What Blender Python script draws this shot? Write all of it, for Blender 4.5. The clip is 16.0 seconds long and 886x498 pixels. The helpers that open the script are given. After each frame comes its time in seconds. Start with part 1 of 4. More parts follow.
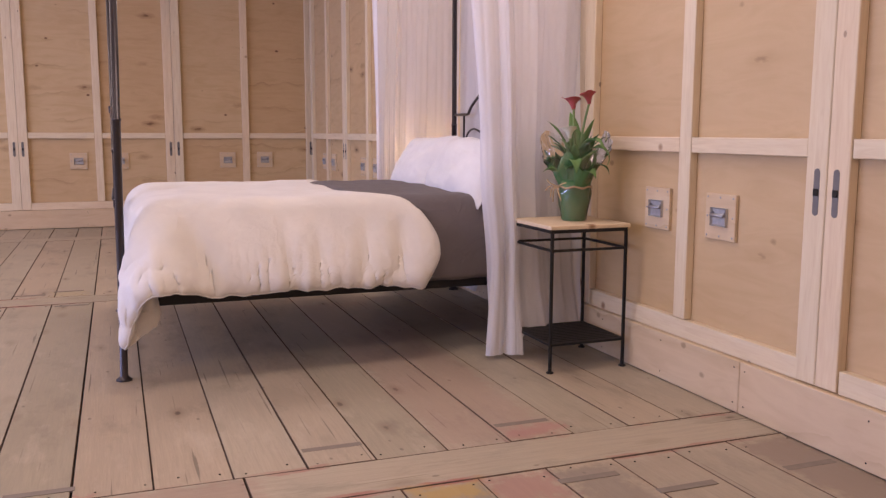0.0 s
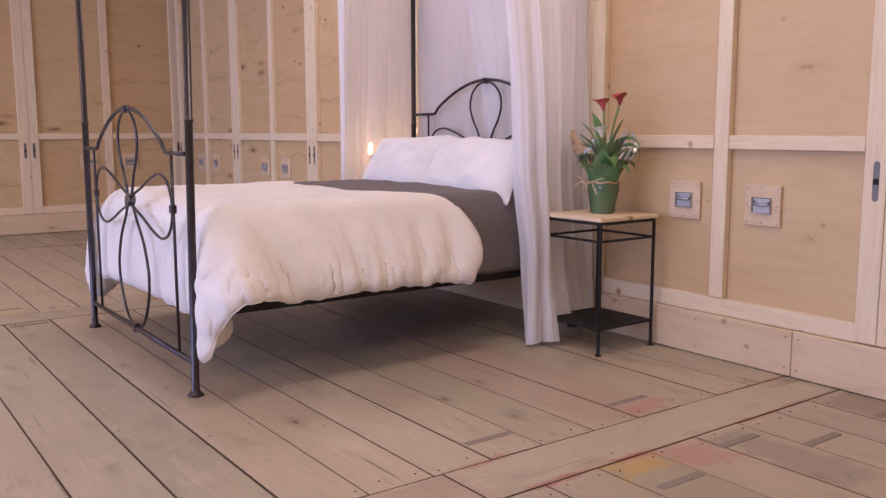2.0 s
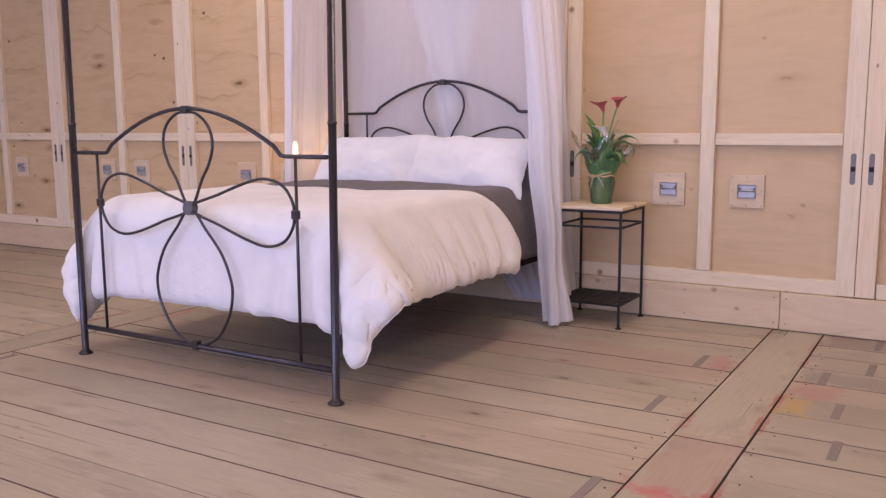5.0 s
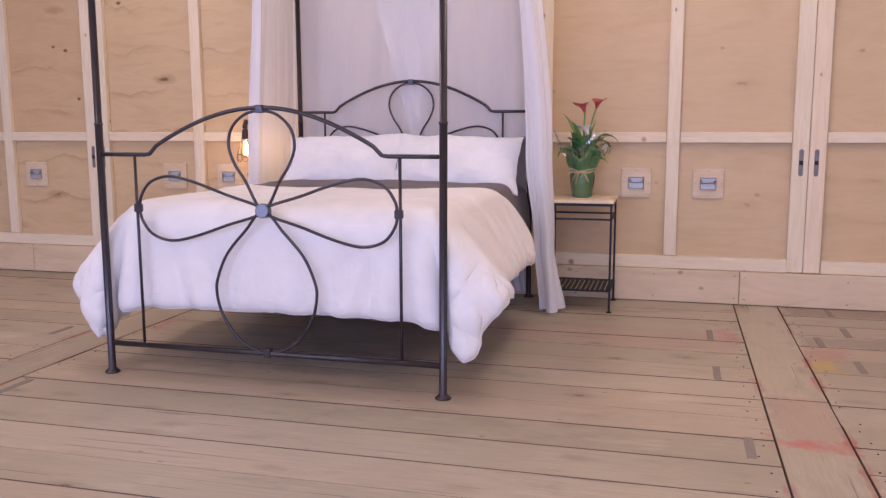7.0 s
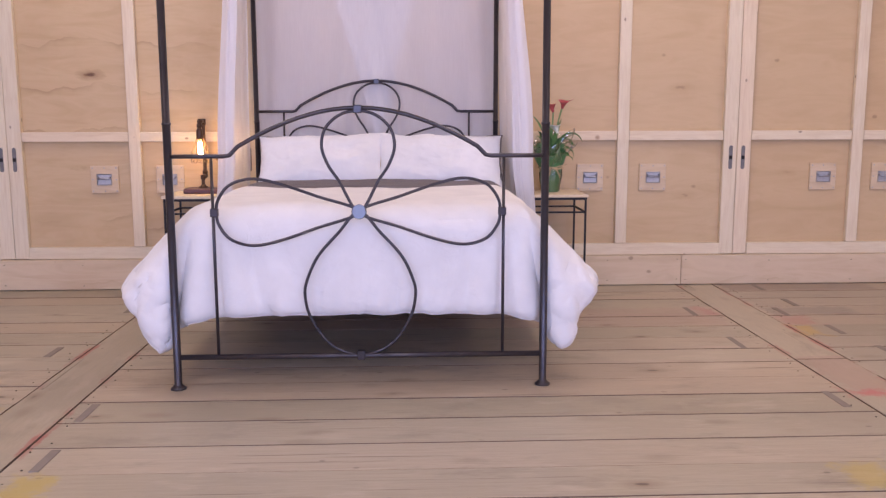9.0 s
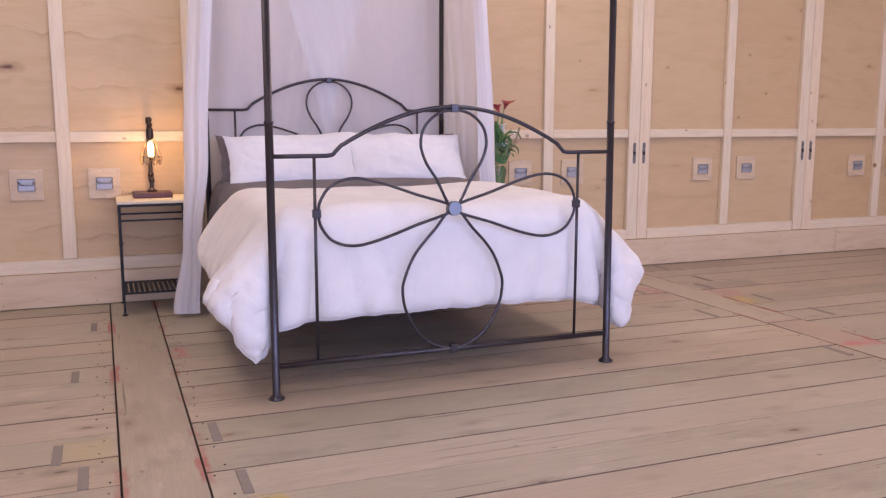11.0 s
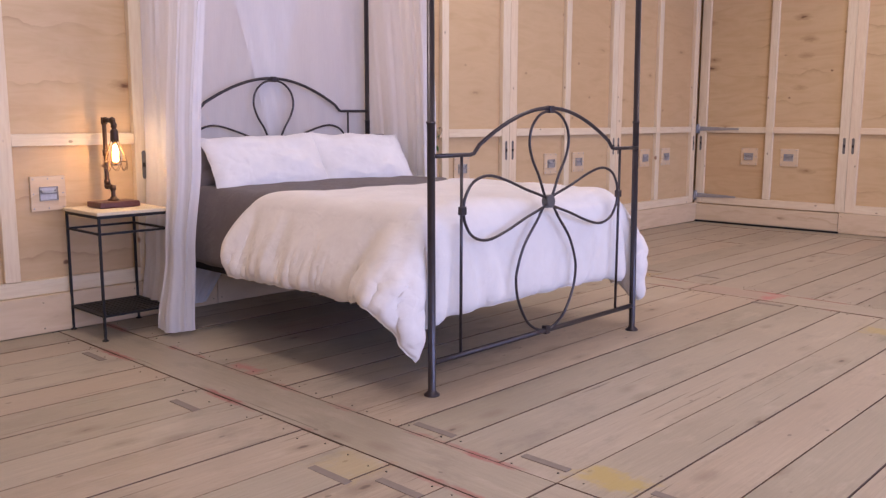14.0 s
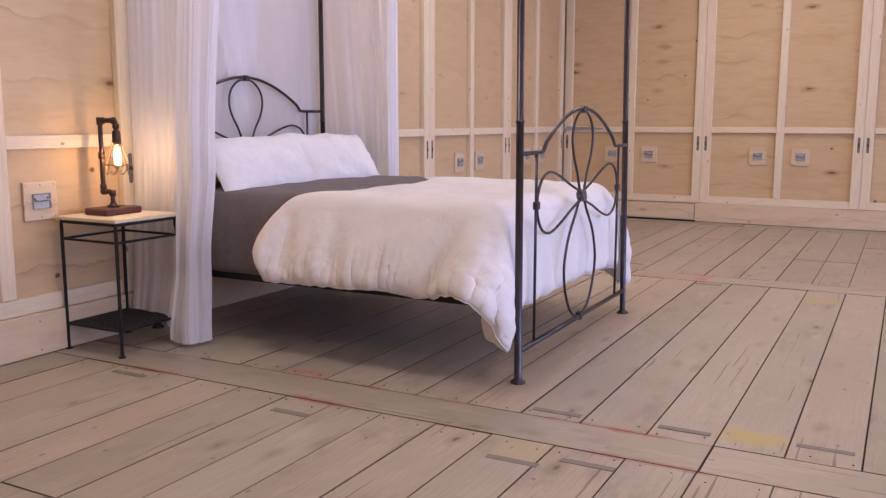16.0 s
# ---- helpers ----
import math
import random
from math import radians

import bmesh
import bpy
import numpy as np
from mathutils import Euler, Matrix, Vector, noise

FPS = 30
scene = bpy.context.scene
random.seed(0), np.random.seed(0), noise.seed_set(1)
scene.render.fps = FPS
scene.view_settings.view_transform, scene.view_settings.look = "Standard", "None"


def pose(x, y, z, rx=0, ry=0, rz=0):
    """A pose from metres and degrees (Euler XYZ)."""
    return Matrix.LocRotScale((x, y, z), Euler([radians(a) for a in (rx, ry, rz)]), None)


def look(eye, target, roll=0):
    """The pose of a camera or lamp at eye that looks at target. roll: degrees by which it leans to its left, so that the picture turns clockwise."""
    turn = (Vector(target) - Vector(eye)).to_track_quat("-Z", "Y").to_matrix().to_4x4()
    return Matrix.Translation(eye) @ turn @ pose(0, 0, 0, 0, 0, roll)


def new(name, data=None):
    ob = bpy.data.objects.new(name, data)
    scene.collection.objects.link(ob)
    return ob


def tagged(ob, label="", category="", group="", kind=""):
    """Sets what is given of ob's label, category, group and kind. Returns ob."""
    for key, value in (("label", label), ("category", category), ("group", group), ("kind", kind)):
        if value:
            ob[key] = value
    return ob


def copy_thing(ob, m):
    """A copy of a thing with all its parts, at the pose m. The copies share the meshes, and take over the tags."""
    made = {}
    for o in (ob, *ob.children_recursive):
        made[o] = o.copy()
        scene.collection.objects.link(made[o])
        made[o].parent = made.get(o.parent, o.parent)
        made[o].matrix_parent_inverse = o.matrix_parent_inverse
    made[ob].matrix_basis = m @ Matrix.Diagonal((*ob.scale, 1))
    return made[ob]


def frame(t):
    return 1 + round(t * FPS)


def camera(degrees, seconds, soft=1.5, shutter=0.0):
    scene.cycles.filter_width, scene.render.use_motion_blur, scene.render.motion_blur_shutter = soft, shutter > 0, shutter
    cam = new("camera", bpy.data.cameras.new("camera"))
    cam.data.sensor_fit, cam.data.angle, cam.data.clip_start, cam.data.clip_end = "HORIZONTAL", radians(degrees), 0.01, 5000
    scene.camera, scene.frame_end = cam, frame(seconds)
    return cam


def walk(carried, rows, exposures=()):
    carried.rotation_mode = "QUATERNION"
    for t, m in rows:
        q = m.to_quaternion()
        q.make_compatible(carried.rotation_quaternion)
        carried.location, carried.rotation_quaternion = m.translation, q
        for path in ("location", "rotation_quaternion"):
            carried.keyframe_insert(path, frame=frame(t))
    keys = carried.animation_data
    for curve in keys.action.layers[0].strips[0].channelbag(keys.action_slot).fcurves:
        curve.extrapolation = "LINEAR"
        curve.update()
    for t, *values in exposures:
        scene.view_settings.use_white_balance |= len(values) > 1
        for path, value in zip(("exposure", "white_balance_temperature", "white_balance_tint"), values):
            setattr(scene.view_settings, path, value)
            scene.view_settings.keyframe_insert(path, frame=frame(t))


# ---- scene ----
cam = camera(54.2, 16.0, soft=1.35)
EXPOSURES = [(0.0, -0.1, 5700, 24), (3.0, -0.08, 5560, 24), (6.0, -0.08, 5540, 23), (9.5, -0.05, 5460, 22), (12.5, -0.05, 5420, 22), (16.0, -0.09, 5360, 21)]
METRES, EYE, TILT, LEAN, TURN = 11.36, 1.085, 0.0, 0.0, -20.7
ROWS = [
    (0.0, 0.0, 0.0, 0.0, 0.05, -7.6, -0.4),
    (0.5, -0.0266, -0.002, -0.0003, -3.39, -7.55, -0.34),
    (1.0, -0.0549, -0.0015, -0.0002, -7.09, -7.57, -0.19),
    (1.5, -0.0854, 0.0004, 0.0001, -11.08, -7.63, -0.12),
    (2.0, -0.1164, 0.0048, 0.0002, -15.23, -7.66, -0.1),
    (2.5, -0.1466, 0.0111, 0.0006, -19.39, -7.71, -0.05),
    (3.0, -0.1745, 0.0191, 0.0009, -23.36, -7.76, 0.01),
    (5.5, -0.3027, 0.0829, 0.0031, -42.04, -8.06, 0.17),
    (6.0, -0.3273, 0.1027, 0.0036, -46.12, -8.13, 0.16),
    (6.5, -0.3504, 0.1244, 0.0037, -50.29, -8.15, 0.17),
    (7.0, -0.3714, 0.1472, 0.0038, -54.39, -8.19, 0.13),
    (7.5, -0.3904, 0.1711, 0.0039, -58.38, -8.22, 0.11),
    (8.0, -0.4089, 0.1975, 0.0042, -62.5, -8.26, 0.09),
    (8.5, -0.4267, 0.2269, 0.0047, -66.93, -8.33, 0.12),
    (9.0, -0.442, 0.259, 0.0049, -71.52, -8.36, 0.12),
    (9.5, -0.4553, 0.293, 0.005, -76.3, -8.39, 0.08),
    (12.0, -0.4774, 0.4671, 0.0048, -99.87, -8.39, 0.01),
    (12.5, -0.4742, 0.4986, 0.0049, -104.07, -8.39, 0.02),
    (13.0, -0.4686, 0.5287, 0.0049, -108.06, -8.4, 0.02),
    (13.5, -0.4615, 0.5582, 0.005, -112.01, -8.4, 0.04),
    (14.0, -0.4523, 0.5863, 0.0048, -115.81, -8.39, 0.07),
    (14.5, -0.4412, 0.6145, 0.0055, -119.69, -8.45, 0.02),
    (15.0, -0.428, 0.6413, 0.0048, -123.57, -8.39, 0.17),
    (15.5, -0.4133, 0.667, 0.0046, -127.43, -8.37, 0.19),
    (16.0, -0.3972, 0.6902, 0.0044, -131.15, -8.35, 0.18),
]
walk(cam, [(t, pose(0, 0, 0, 0, 0.25, 0) @ pose(0, -4.741, EYE, TILT, LEAN, TURN) @ pose(METRES * x, METRES * y, METRES * z, 90 + pitch, roll, yaw)) for t, x, y, z, yaw, pitch, roll in ROWS],
     exposures=EXPOSURES)


# ---- world and light ----
HEAD_X, END_Y, BACK_X, CEIL = 2.285, 5.87, -7.6, 3.4

world = bpy.data.worlds.new("sky")
scene.world = world
world.use_nodes = True
wn = world.node_tree.nodes
sky = wn.new("ShaderNodeTexSky")
sky.sky_type, sky.sun_disc, sky.sun_elevation, sky.sun_rotation = "NISHITA", False, radians(35), radians(200)
world.node_tree.links.new(sky.outputs[0], wn["Background"].inputs[0])
wn["Background"].inputs[1].default_value = 0.1


def area_lamp(name, place, target, sx, sy, watts, colour):
    data = bpy.data.lights.new(name, "AREA")
    data.shape, data.size, data.size_y, data.energy, data.color = "RECTANGLE", sx, sy, watts, colour
    ob = new(name, data)
    ob.matrix_world = look(place, target)
    return ob


WINDOWS = [(-3.6, 2.4), (0.0, 2.4), (3.6, 2.4)]
for wy, ww in WINDOWS:
    area_lamp("window_daylight", (BACK_X + 0.06, wy, 1.75), (0, wy, 1.75), ww - 0.1, 1.9, 140, (0.58, 0.65, 1.0))
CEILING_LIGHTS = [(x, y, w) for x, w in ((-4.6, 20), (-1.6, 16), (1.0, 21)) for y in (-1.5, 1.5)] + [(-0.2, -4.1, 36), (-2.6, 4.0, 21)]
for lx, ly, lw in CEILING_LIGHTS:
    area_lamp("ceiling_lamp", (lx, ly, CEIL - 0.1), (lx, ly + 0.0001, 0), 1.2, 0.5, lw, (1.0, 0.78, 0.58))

# ---- materials ----


class Nodes:
    """A node material with a principled shader."""

    def __init__(self, name, base=(0.5, 0.5, 0.5), rough=0.6, metal=0.0):
        self.mat = bpy.data.materials.new(name)
        self.mat.use_nodes = True
        self.tree = self.mat.node_tree
        self.bsdf = self.tree.nodes["Principled BSDF"]
        self.bsdf.inputs["Base Color"].default_value = (*base, 1)
        self.bsdf.inputs["Roughness"].default_value = rough
        self.bsdf.inputs["Metallic"].default_value = metal

    def node(self, kind, **values):
        n = self.tree.nodes.new("ShaderNode" + kind)
        for k, v in values.items():
            n.inputs[k.replace("_", " ")].default_value = v
        return n

    def link(self, a, b):
        self.tree.links.new(a, b)

    def coords(self, scale=(1, 1, 1), shift=30.0, space="Object"):
        """Object coordinates, moved by the object's random number, and scaled."""
        tc, mp = self.node("TexCoord"), self.node("Mapping")
        mp.inputs["Scale"].default_value = scale
        if shift:
            info, mul = self.node("ObjectInfo"), self.node("VectorMath")
            mul.operation = "MULTIPLY"
            mul.inputs[1].default_value = (shift, shift * 1.7, shift * 0.6)
            self.link(info.outputs["Random"], mul.inputs[0])
            add = self.node("VectorMath")
            self.link(tc.outputs[space], add.inputs[0])
            self.link(mul.outputs[0], add.inputs[1])
            self.link(add.outputs[0], mp.inputs["Vector"])
        else:
            self.link(tc.outputs[space], mp.inputs["Vector"])
        return mp.outputs[0]

    def noise(self, vec, scale, detail=4.0, rough=0.55, distort=0.0):
        n = self.node("TexNoise", Scale=scale, Detail=detail, Roughness=rough, Distortion=distort)
        self.link(vec, n.inputs["Vector"])
        return n.outputs["Fac"]

    def ramp(self, fac, stops):
        n = self.node("ValToRGB")
        n.color_ramp.elements.remove(n.color_ramp.elements[1])
        n.color_ramp.elements[0].position = stops[0][0]
        n.color_ramp.elements[0].color = (*stops[0][1], 1)
        for p, c in stops[1:]:
            n.color_ramp.elements.new(p).color = (*c, 1)
        self.link(fac, n.inputs[0])
        return n.outputs[0]

    def mask(self, fac, lo, hi):
        n = self.node("MapRange", From_Min=lo, From_Max=hi)
        self.link(fac, n.inputs["Value"])
        return n.outputs[0]

    def math(self, op, a, b):
        n = self.node("Math")
        n.operation = op
        for i, v in enumerate((a, b)):
            if isinstance(v, (int, float)):
                n.inputs[i].default_value = v
            else:
                self.link(v, n.inputs[i])
        return n.outputs[0]

    def mix(self, fac, a, b, mode="MIX"):
        n = self.node("Mix")
        n.data_type, n.blend_type = "RGBA", mode
        for sock, v in ((n.inputs[0], fac), (n.inputs[6], a), (n.inputs[7], b)):
            if isinstance(v, (int, float)):
                sock.default_value = v
            elif isinstance(v, tuple):
                sock.default_value = (*v, 1)
            else:
                self.link(v, sock)
        return n.outputs[2]

    def bump(self, fac, strength, distance):
        n = self.node("Bump", Strength=strength, Distance=distance)
        self.link(fac, n.inputs["Height"])
        self.link(n.outputs[0], self.bsdf.inputs["Normal"])

    def colour(self, sock):
        self.link(sock, self.bsdf.inputs["Base Color"])


def random_tone(m, col, spread, tint_a, tint_b):
    """The colour, varied from object to object in lightness and hue."""
    info = m.node("ObjectInfo")
    tone = m.ramp(info.outputs["Random"], [(0.0, tint_a), (0.5, (1, 1, 1)), (1.0, tint_b)])
    return m.mix(spread, col, tone, "MULTIPLY")


PAINT_AND_TONE = [  # x0, x1, y0, y1, colour, strength: old paint on the boards, dark patches, one bay toned darker
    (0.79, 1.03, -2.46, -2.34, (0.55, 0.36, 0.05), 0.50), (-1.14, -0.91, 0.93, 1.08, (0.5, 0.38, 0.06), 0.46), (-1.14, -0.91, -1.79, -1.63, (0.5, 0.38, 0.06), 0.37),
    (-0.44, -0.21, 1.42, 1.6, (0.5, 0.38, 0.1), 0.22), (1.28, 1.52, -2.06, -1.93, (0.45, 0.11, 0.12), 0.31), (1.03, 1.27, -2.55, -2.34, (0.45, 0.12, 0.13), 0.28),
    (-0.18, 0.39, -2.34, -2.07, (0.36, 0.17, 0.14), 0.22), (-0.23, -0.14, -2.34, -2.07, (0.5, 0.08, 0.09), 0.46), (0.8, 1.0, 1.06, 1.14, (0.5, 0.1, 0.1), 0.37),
    # the first row tones the whole outer bay a darker brown
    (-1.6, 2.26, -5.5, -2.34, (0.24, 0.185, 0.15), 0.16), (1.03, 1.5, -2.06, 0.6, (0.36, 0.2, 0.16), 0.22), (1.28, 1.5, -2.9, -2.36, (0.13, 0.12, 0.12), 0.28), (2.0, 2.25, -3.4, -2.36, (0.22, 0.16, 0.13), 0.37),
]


def plank_material(name):
    m = Nodes(name, rough=0.62)
    v = m.coords((1, 1, 1), 37)
    long = m.coords((0.7, 16, 3), 37)
    grain = m.noise(long, 5.5, 6, 0.62, 0.9)
    fine = m.noise(m.coords((3, 60, 20), 37), 7, 4, 0.6)
    broad = m.noise(v, 1.3, 4, 0.55)
    col = m.ramp(grain, [(0.2, (0.346, 0.30, 0.214)), (0.45, (0.427, 0.375, 0.275)), (0.58, (0.467, 0.412, 0.305)), (0.8, (0.532, 0.475, 0.36))])
    col = m.mix(m.math("MULTIPLY", m.mask(broad, 0.45, 0.75), 0.5), col, (0.31, 0.27, 0.2))
    col = m.mix(m.math("MULTIPLY", m.mask(fine, 0.55, 0.75), 0.16), col, (0.22, 0.18, 0.12))
    col = random_tone(m, col, 0.9, (0.83, 0.82, 0.79), (1.03, 0.955, 0.92))
    # dark knots, nail heads, short cracks
    vor = m.node("TexVoronoi", Scale=1.0, Randomness=1.0)
    m.link(m.coords((2.2, 5.0, 1), 37), vor.inputs["Vector"])
    kd = m.math("ADD", vor.outputs["Distance"], m.math("MULTIPLY", m.noise(v, 40, 2), 0.05))
    col = m.mix(m.math("MULTIPLY", m.mask(kd, 0.24, 0.06), 0.5), col, (0.2, 0.14, 0.085))
    col = m.mix(m.math("MULTIPLY", m.mask(kd, 0.09, 0.06), 0.75), col, (0.09, 0.06, 0.035))
    crack = m.mask(m.noise(m.coords((0.55, 22, 1), 61), 2.6, 2, 0.4), 0.70, 0.735)
    col = m.mix(m.math("MULTIPLY", crack, 0.6), col, (0.08, 0.06, 0.04))
    stain = m.mask(m.noise(m.coords((0.7, 1.6, 1), 53), 2.6, 6, 0.72), 0.54, 0.74)
    col = m.mix(m.math("MULTIPLY", stain, 0.6), col, (0.19, 0.16, 0.12))
    worn = m.mask(m.noise(m.coords((0.8, 2.4, 1), 71), 3.1, 5, 0.7), 0.55, 0.75)
    col = m.mix(m.math("MULTIPLY", worn, 0.4), col, (0.62, 0.55, 0.43))
    nails = m.node("TexVoronoi", Scale=9.0, Randomness=1.0)
    m.link(m.coords((0.55, 1, 1), 29), nails.inputs["Vector"])
    col = m.mix(m.math("MULTIPLY", m.mask(nails.outputs["Distance"], 0.075, 0.05), 0.55), col, (0.1, 0.08, 0.06))
    # old paint: thin red along the bays' edges, and patches; one bay toned darker
    geo, sep = m.node("NewGeometry"), m.node("SeparateXYZ")
    m.link(geo.outputs["Position"], sep.inputs[0])
    ragged = m.node("TexNoise", Scale=14.0, Detail=6, Roughness=0.7)
    m.link(geo.outputs["Position"], ragged.inputs["Vector"])
    patchy = m.node("TexNoise", Scale=2.3, Detail=3, Roughness=0.6)
    m.link(geo.outputs["Position"], patchy.inputs["Vector"])
    near = 0
    for y0 in (-2.07, -2.328, 1.15, 1.41):
        d = m.math("ABSOLUTE", m.math("SUBTRACT", sep.outputs["Y"], y0), 0)
        near = m.math("MAXIMUM", near, m.mask(d, 0.045, 0.0))
    red = m.math("MULTIPLY", m.mask(patchy.outputs["Fac"], 0.5, 0.62), m.mask(m.math("ADD", near, ragged.outputs["Fac"]), 0.95, 1.15))
    red = m.math("MULTIPLY", red, m.mask(near, 0.0, 0.3))
    col = m.mix(m.math("MULTIPLY", red, 0.75), col, (0.36, 0.08, 0.07))
    for x0, x1, y0, y1, patch_colour, amount in PAINT_AND_TONE:
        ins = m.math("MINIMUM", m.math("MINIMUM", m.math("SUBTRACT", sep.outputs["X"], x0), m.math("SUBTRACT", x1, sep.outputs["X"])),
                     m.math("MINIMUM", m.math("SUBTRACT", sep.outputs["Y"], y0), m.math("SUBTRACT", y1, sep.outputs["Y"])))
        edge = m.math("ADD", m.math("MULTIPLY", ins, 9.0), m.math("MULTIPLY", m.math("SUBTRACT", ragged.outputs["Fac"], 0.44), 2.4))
        col = m.mix(m.math("MULTIPLY", m.mask(edge, 0.0, 0.5), min(0.85, 1.35 * amount)), col, patch_colour)
    m.colour(col)
    m.bump(m.math("ADD", grain, m.math("MULTIPLY", fine, 0.4)), 0.28, 0.003)
    m.link(m.mask(grain, -0.45, 1.6), m.bsdf.inputs["Roughness"])
    return m.mat


def timber_material(name):
    m = Nodes(name, rough=0.6)
    v = m.coords((1, 1, 1), 41)
    long = m.coords((0.8, 9, 9), 41)
    grain = m.noise(long, 6, 5, 0.6, 0.7)
    col = m.ramp(grain, [(0.25, (0.68, 0.555, 0.365)), (0.5, (0.75, 0.635, 0.44)), (0.8, (0.805, 0.705, 0.51))])
    vor = m.node("TexVoronoi", Scale=2.6, Randomness=1.0)
    m.link(v, vor.inputs["Vector"])
    col = m.mix(m.mask(vor.outputs["Distance"], 0.07, 0.035), col, (0.3, 0.16, 0.07))
    nail = m.node("TexVoronoi", Scale=6.5, Randomness=1.0)
    m.link(m.coords((0.6, 1, 1), 19), nail.inputs["Vector"])
    col = m.mix(m.math("MULTIPLY", m.mask(nail.outputs["Distance"], 0.06, 0.04), 0.7), col, (0.2, 0.13, 0.08))
    col = random_tone(m, col, 0.6, (0.94, 0.94, 0.92), (1.0, 0.92, 0.86))
    m.colour(col)
    m.bump(grain, 0.2, 0.003)
    return m.mat


def plywood_material(name, light, mid, dark, knots, waves):
    """Rotary-cut veneer: pale figure, wavy dark grain lines across, knots."""
    m = Nodes(name, rough=0.55)
    v = m.coords((1, 1, 1), 43)
    wide = m.coords((0.9, 4, 4.5), 43)
    fig = m.noise(wide, 2.2, 5, 0.55, 1.2)
    col = m.ramp(fig, [(0.3, mid), (0.55, light), (0.8, mid)])
    sep = m.node("SeparateXYZ")
    m.link(v, sep.inputs[0])
    wob = m.noise(m.coords((1.6, 1, 0.7), 43), 2.0, 3, 0.5)
    h = m.math("ADD", m.math("MULTIPLY", sep.outputs["Z"], 3.4), m.math("ADD", m.math("MULTIPLY", wob, 0.8), m.math("MULTIPLY", m.noise(m.coords((4, 4, 1), 43), 3.0, 3), 0.10)))
    saw = m.math("FRACT", h, 0)
    line = m.math("MULTIPLY", m.math("POWER", m.mask(saw, 0.76, 0.985), 3.0), m.mask(saw, 1.0, 0.99))
    some = m.mask(m.noise(m.coords((0.8, 0.8, 1.1), 43), 1.7, 3, 0.6), 0.46, 0.62)
    col = m.mix(m.math("MULTIPLY", m.math("MULTIPLY", line, some), waves), col, dark)
    blot = m.mask(m.noise(m.coords((0.8, 1, 1.3), 43), 3.0, 4, 0.6), 0.5, 0.72)
    col = m.mix(m.math("MULTIPLY", blot, 0.2), col, tuple(0.5 * (a + b) for a, b in zip(mid, dark)))
    streak = m.mask(m.noise(m.coords((0.5, 1, 6), 67), 1.5, 4, 0.6, 0.4), 0.60, 0.66)
    col = m.mix(m.math("MULTIPLY", streak, 0.3 * waves), col, (0.42, 0.23, 0.11))
    # smeared knots, stretched along the veneer, and small round ones
    vor = m.node("TexVoronoi", Scale=1.0, Randomness=0.9)
    m.link(m.coords((1.9, 1.9, 5.4), 43), vor.inputs["Vector"])
    pick = m.node("SeparateColor")
    m.link(vor.outputs["Color"], pick.inputs[0])
    wobble = m.math("MULTIPLY", m.noise(m.coords((1, 1, 2.5), 43), 22, 3), 0.16)
    kd = m.math("ADD", vor.outputs["Distance"], wobble)
    chosen = m.mask(pick.outputs[0], 0.42, 0.47)
    col = m.mix(m.math("MULTIPLY", m.math("MULTIPLY", m.mask(kd, 0.30, 0.12), chosen), 0.7 * knots), col, dark)
    col = m.mix(m.math("MULTIPLY", m.math("MULTIPLY", m.mask(kd, 0.17, 0.11), chosen), knots), col, (0.15, 0.075, 0.03))
    dot = m.node("TexVoronoi", Scale=1.0, Randomness=1.0)
    m.link(m.coords((3.6, 3.6, 5.0), 17), dot.inputs["Vector"])
    pick2 = m.node("SeparateColor")
    m.link(dot.outputs["Color"], pick2.inputs[0])
    dd = m.math("ADD", dot.outputs["Distance"], m.math("MULTIPLY", m.noise(v, 60, 2), 0.04))
    col = m.mix(m.math("MULTIPLY", m.math("MULTIPLY", m.mask(dd, 0.10, 0.06), m.mask(pick2.outputs[1], 0.35, 0.4)), knots), col, (0.16, 0.08, 0.03))
    col = random_tone(m, col, 0.7, (1.0, 0.97, 0.92), (0.94, 0.86, 0.77))
    m.colour(col)
    m.bump(m.noise(m.coords((2, 30, 30), 43), 8, 3), 0.08, 0.002)
    return m.mat


def fabric_material(name, base, weave=900, rough=0.9, sheen=0.3, soft=0.2, crease=0.35):
    m = Nodes(name, base, rough)
    v = m.coords((1, 1, 1), 0)
    big = m.noise(v, 5, 4)
    fine = m.noise(v, weave, 2)
    dk = tuple(c * 0.9 for c in base)
    m.colour(m.mix(m.mask(big, 0.35, 0.7), dk, base))
    m.bsdf.inputs["Sheen Weight"].default_value = sheen
    mixed = m.math("ADD", m.math("MULTIPLY", m.noise(v, 14, 5, 0.55, 0.4), soft * 6), m.math("MULTIPLY", fine, 0.12))
    # thin ironed-in creases, where two levels of a slow noise meet
    ridge = m.math("ABSOLUTE", m.math("SUBTRACT", m.noise(v, 6, 3, 0.5, 0.8), 0.5), 0)
    mixed = m.math("ADD", mixed, m.math("MULTIPLY", m.mask(ridge, 0.05, 0.0), crease))
    m.bump(mixed, 0.6, 0.007)
    return m.mat


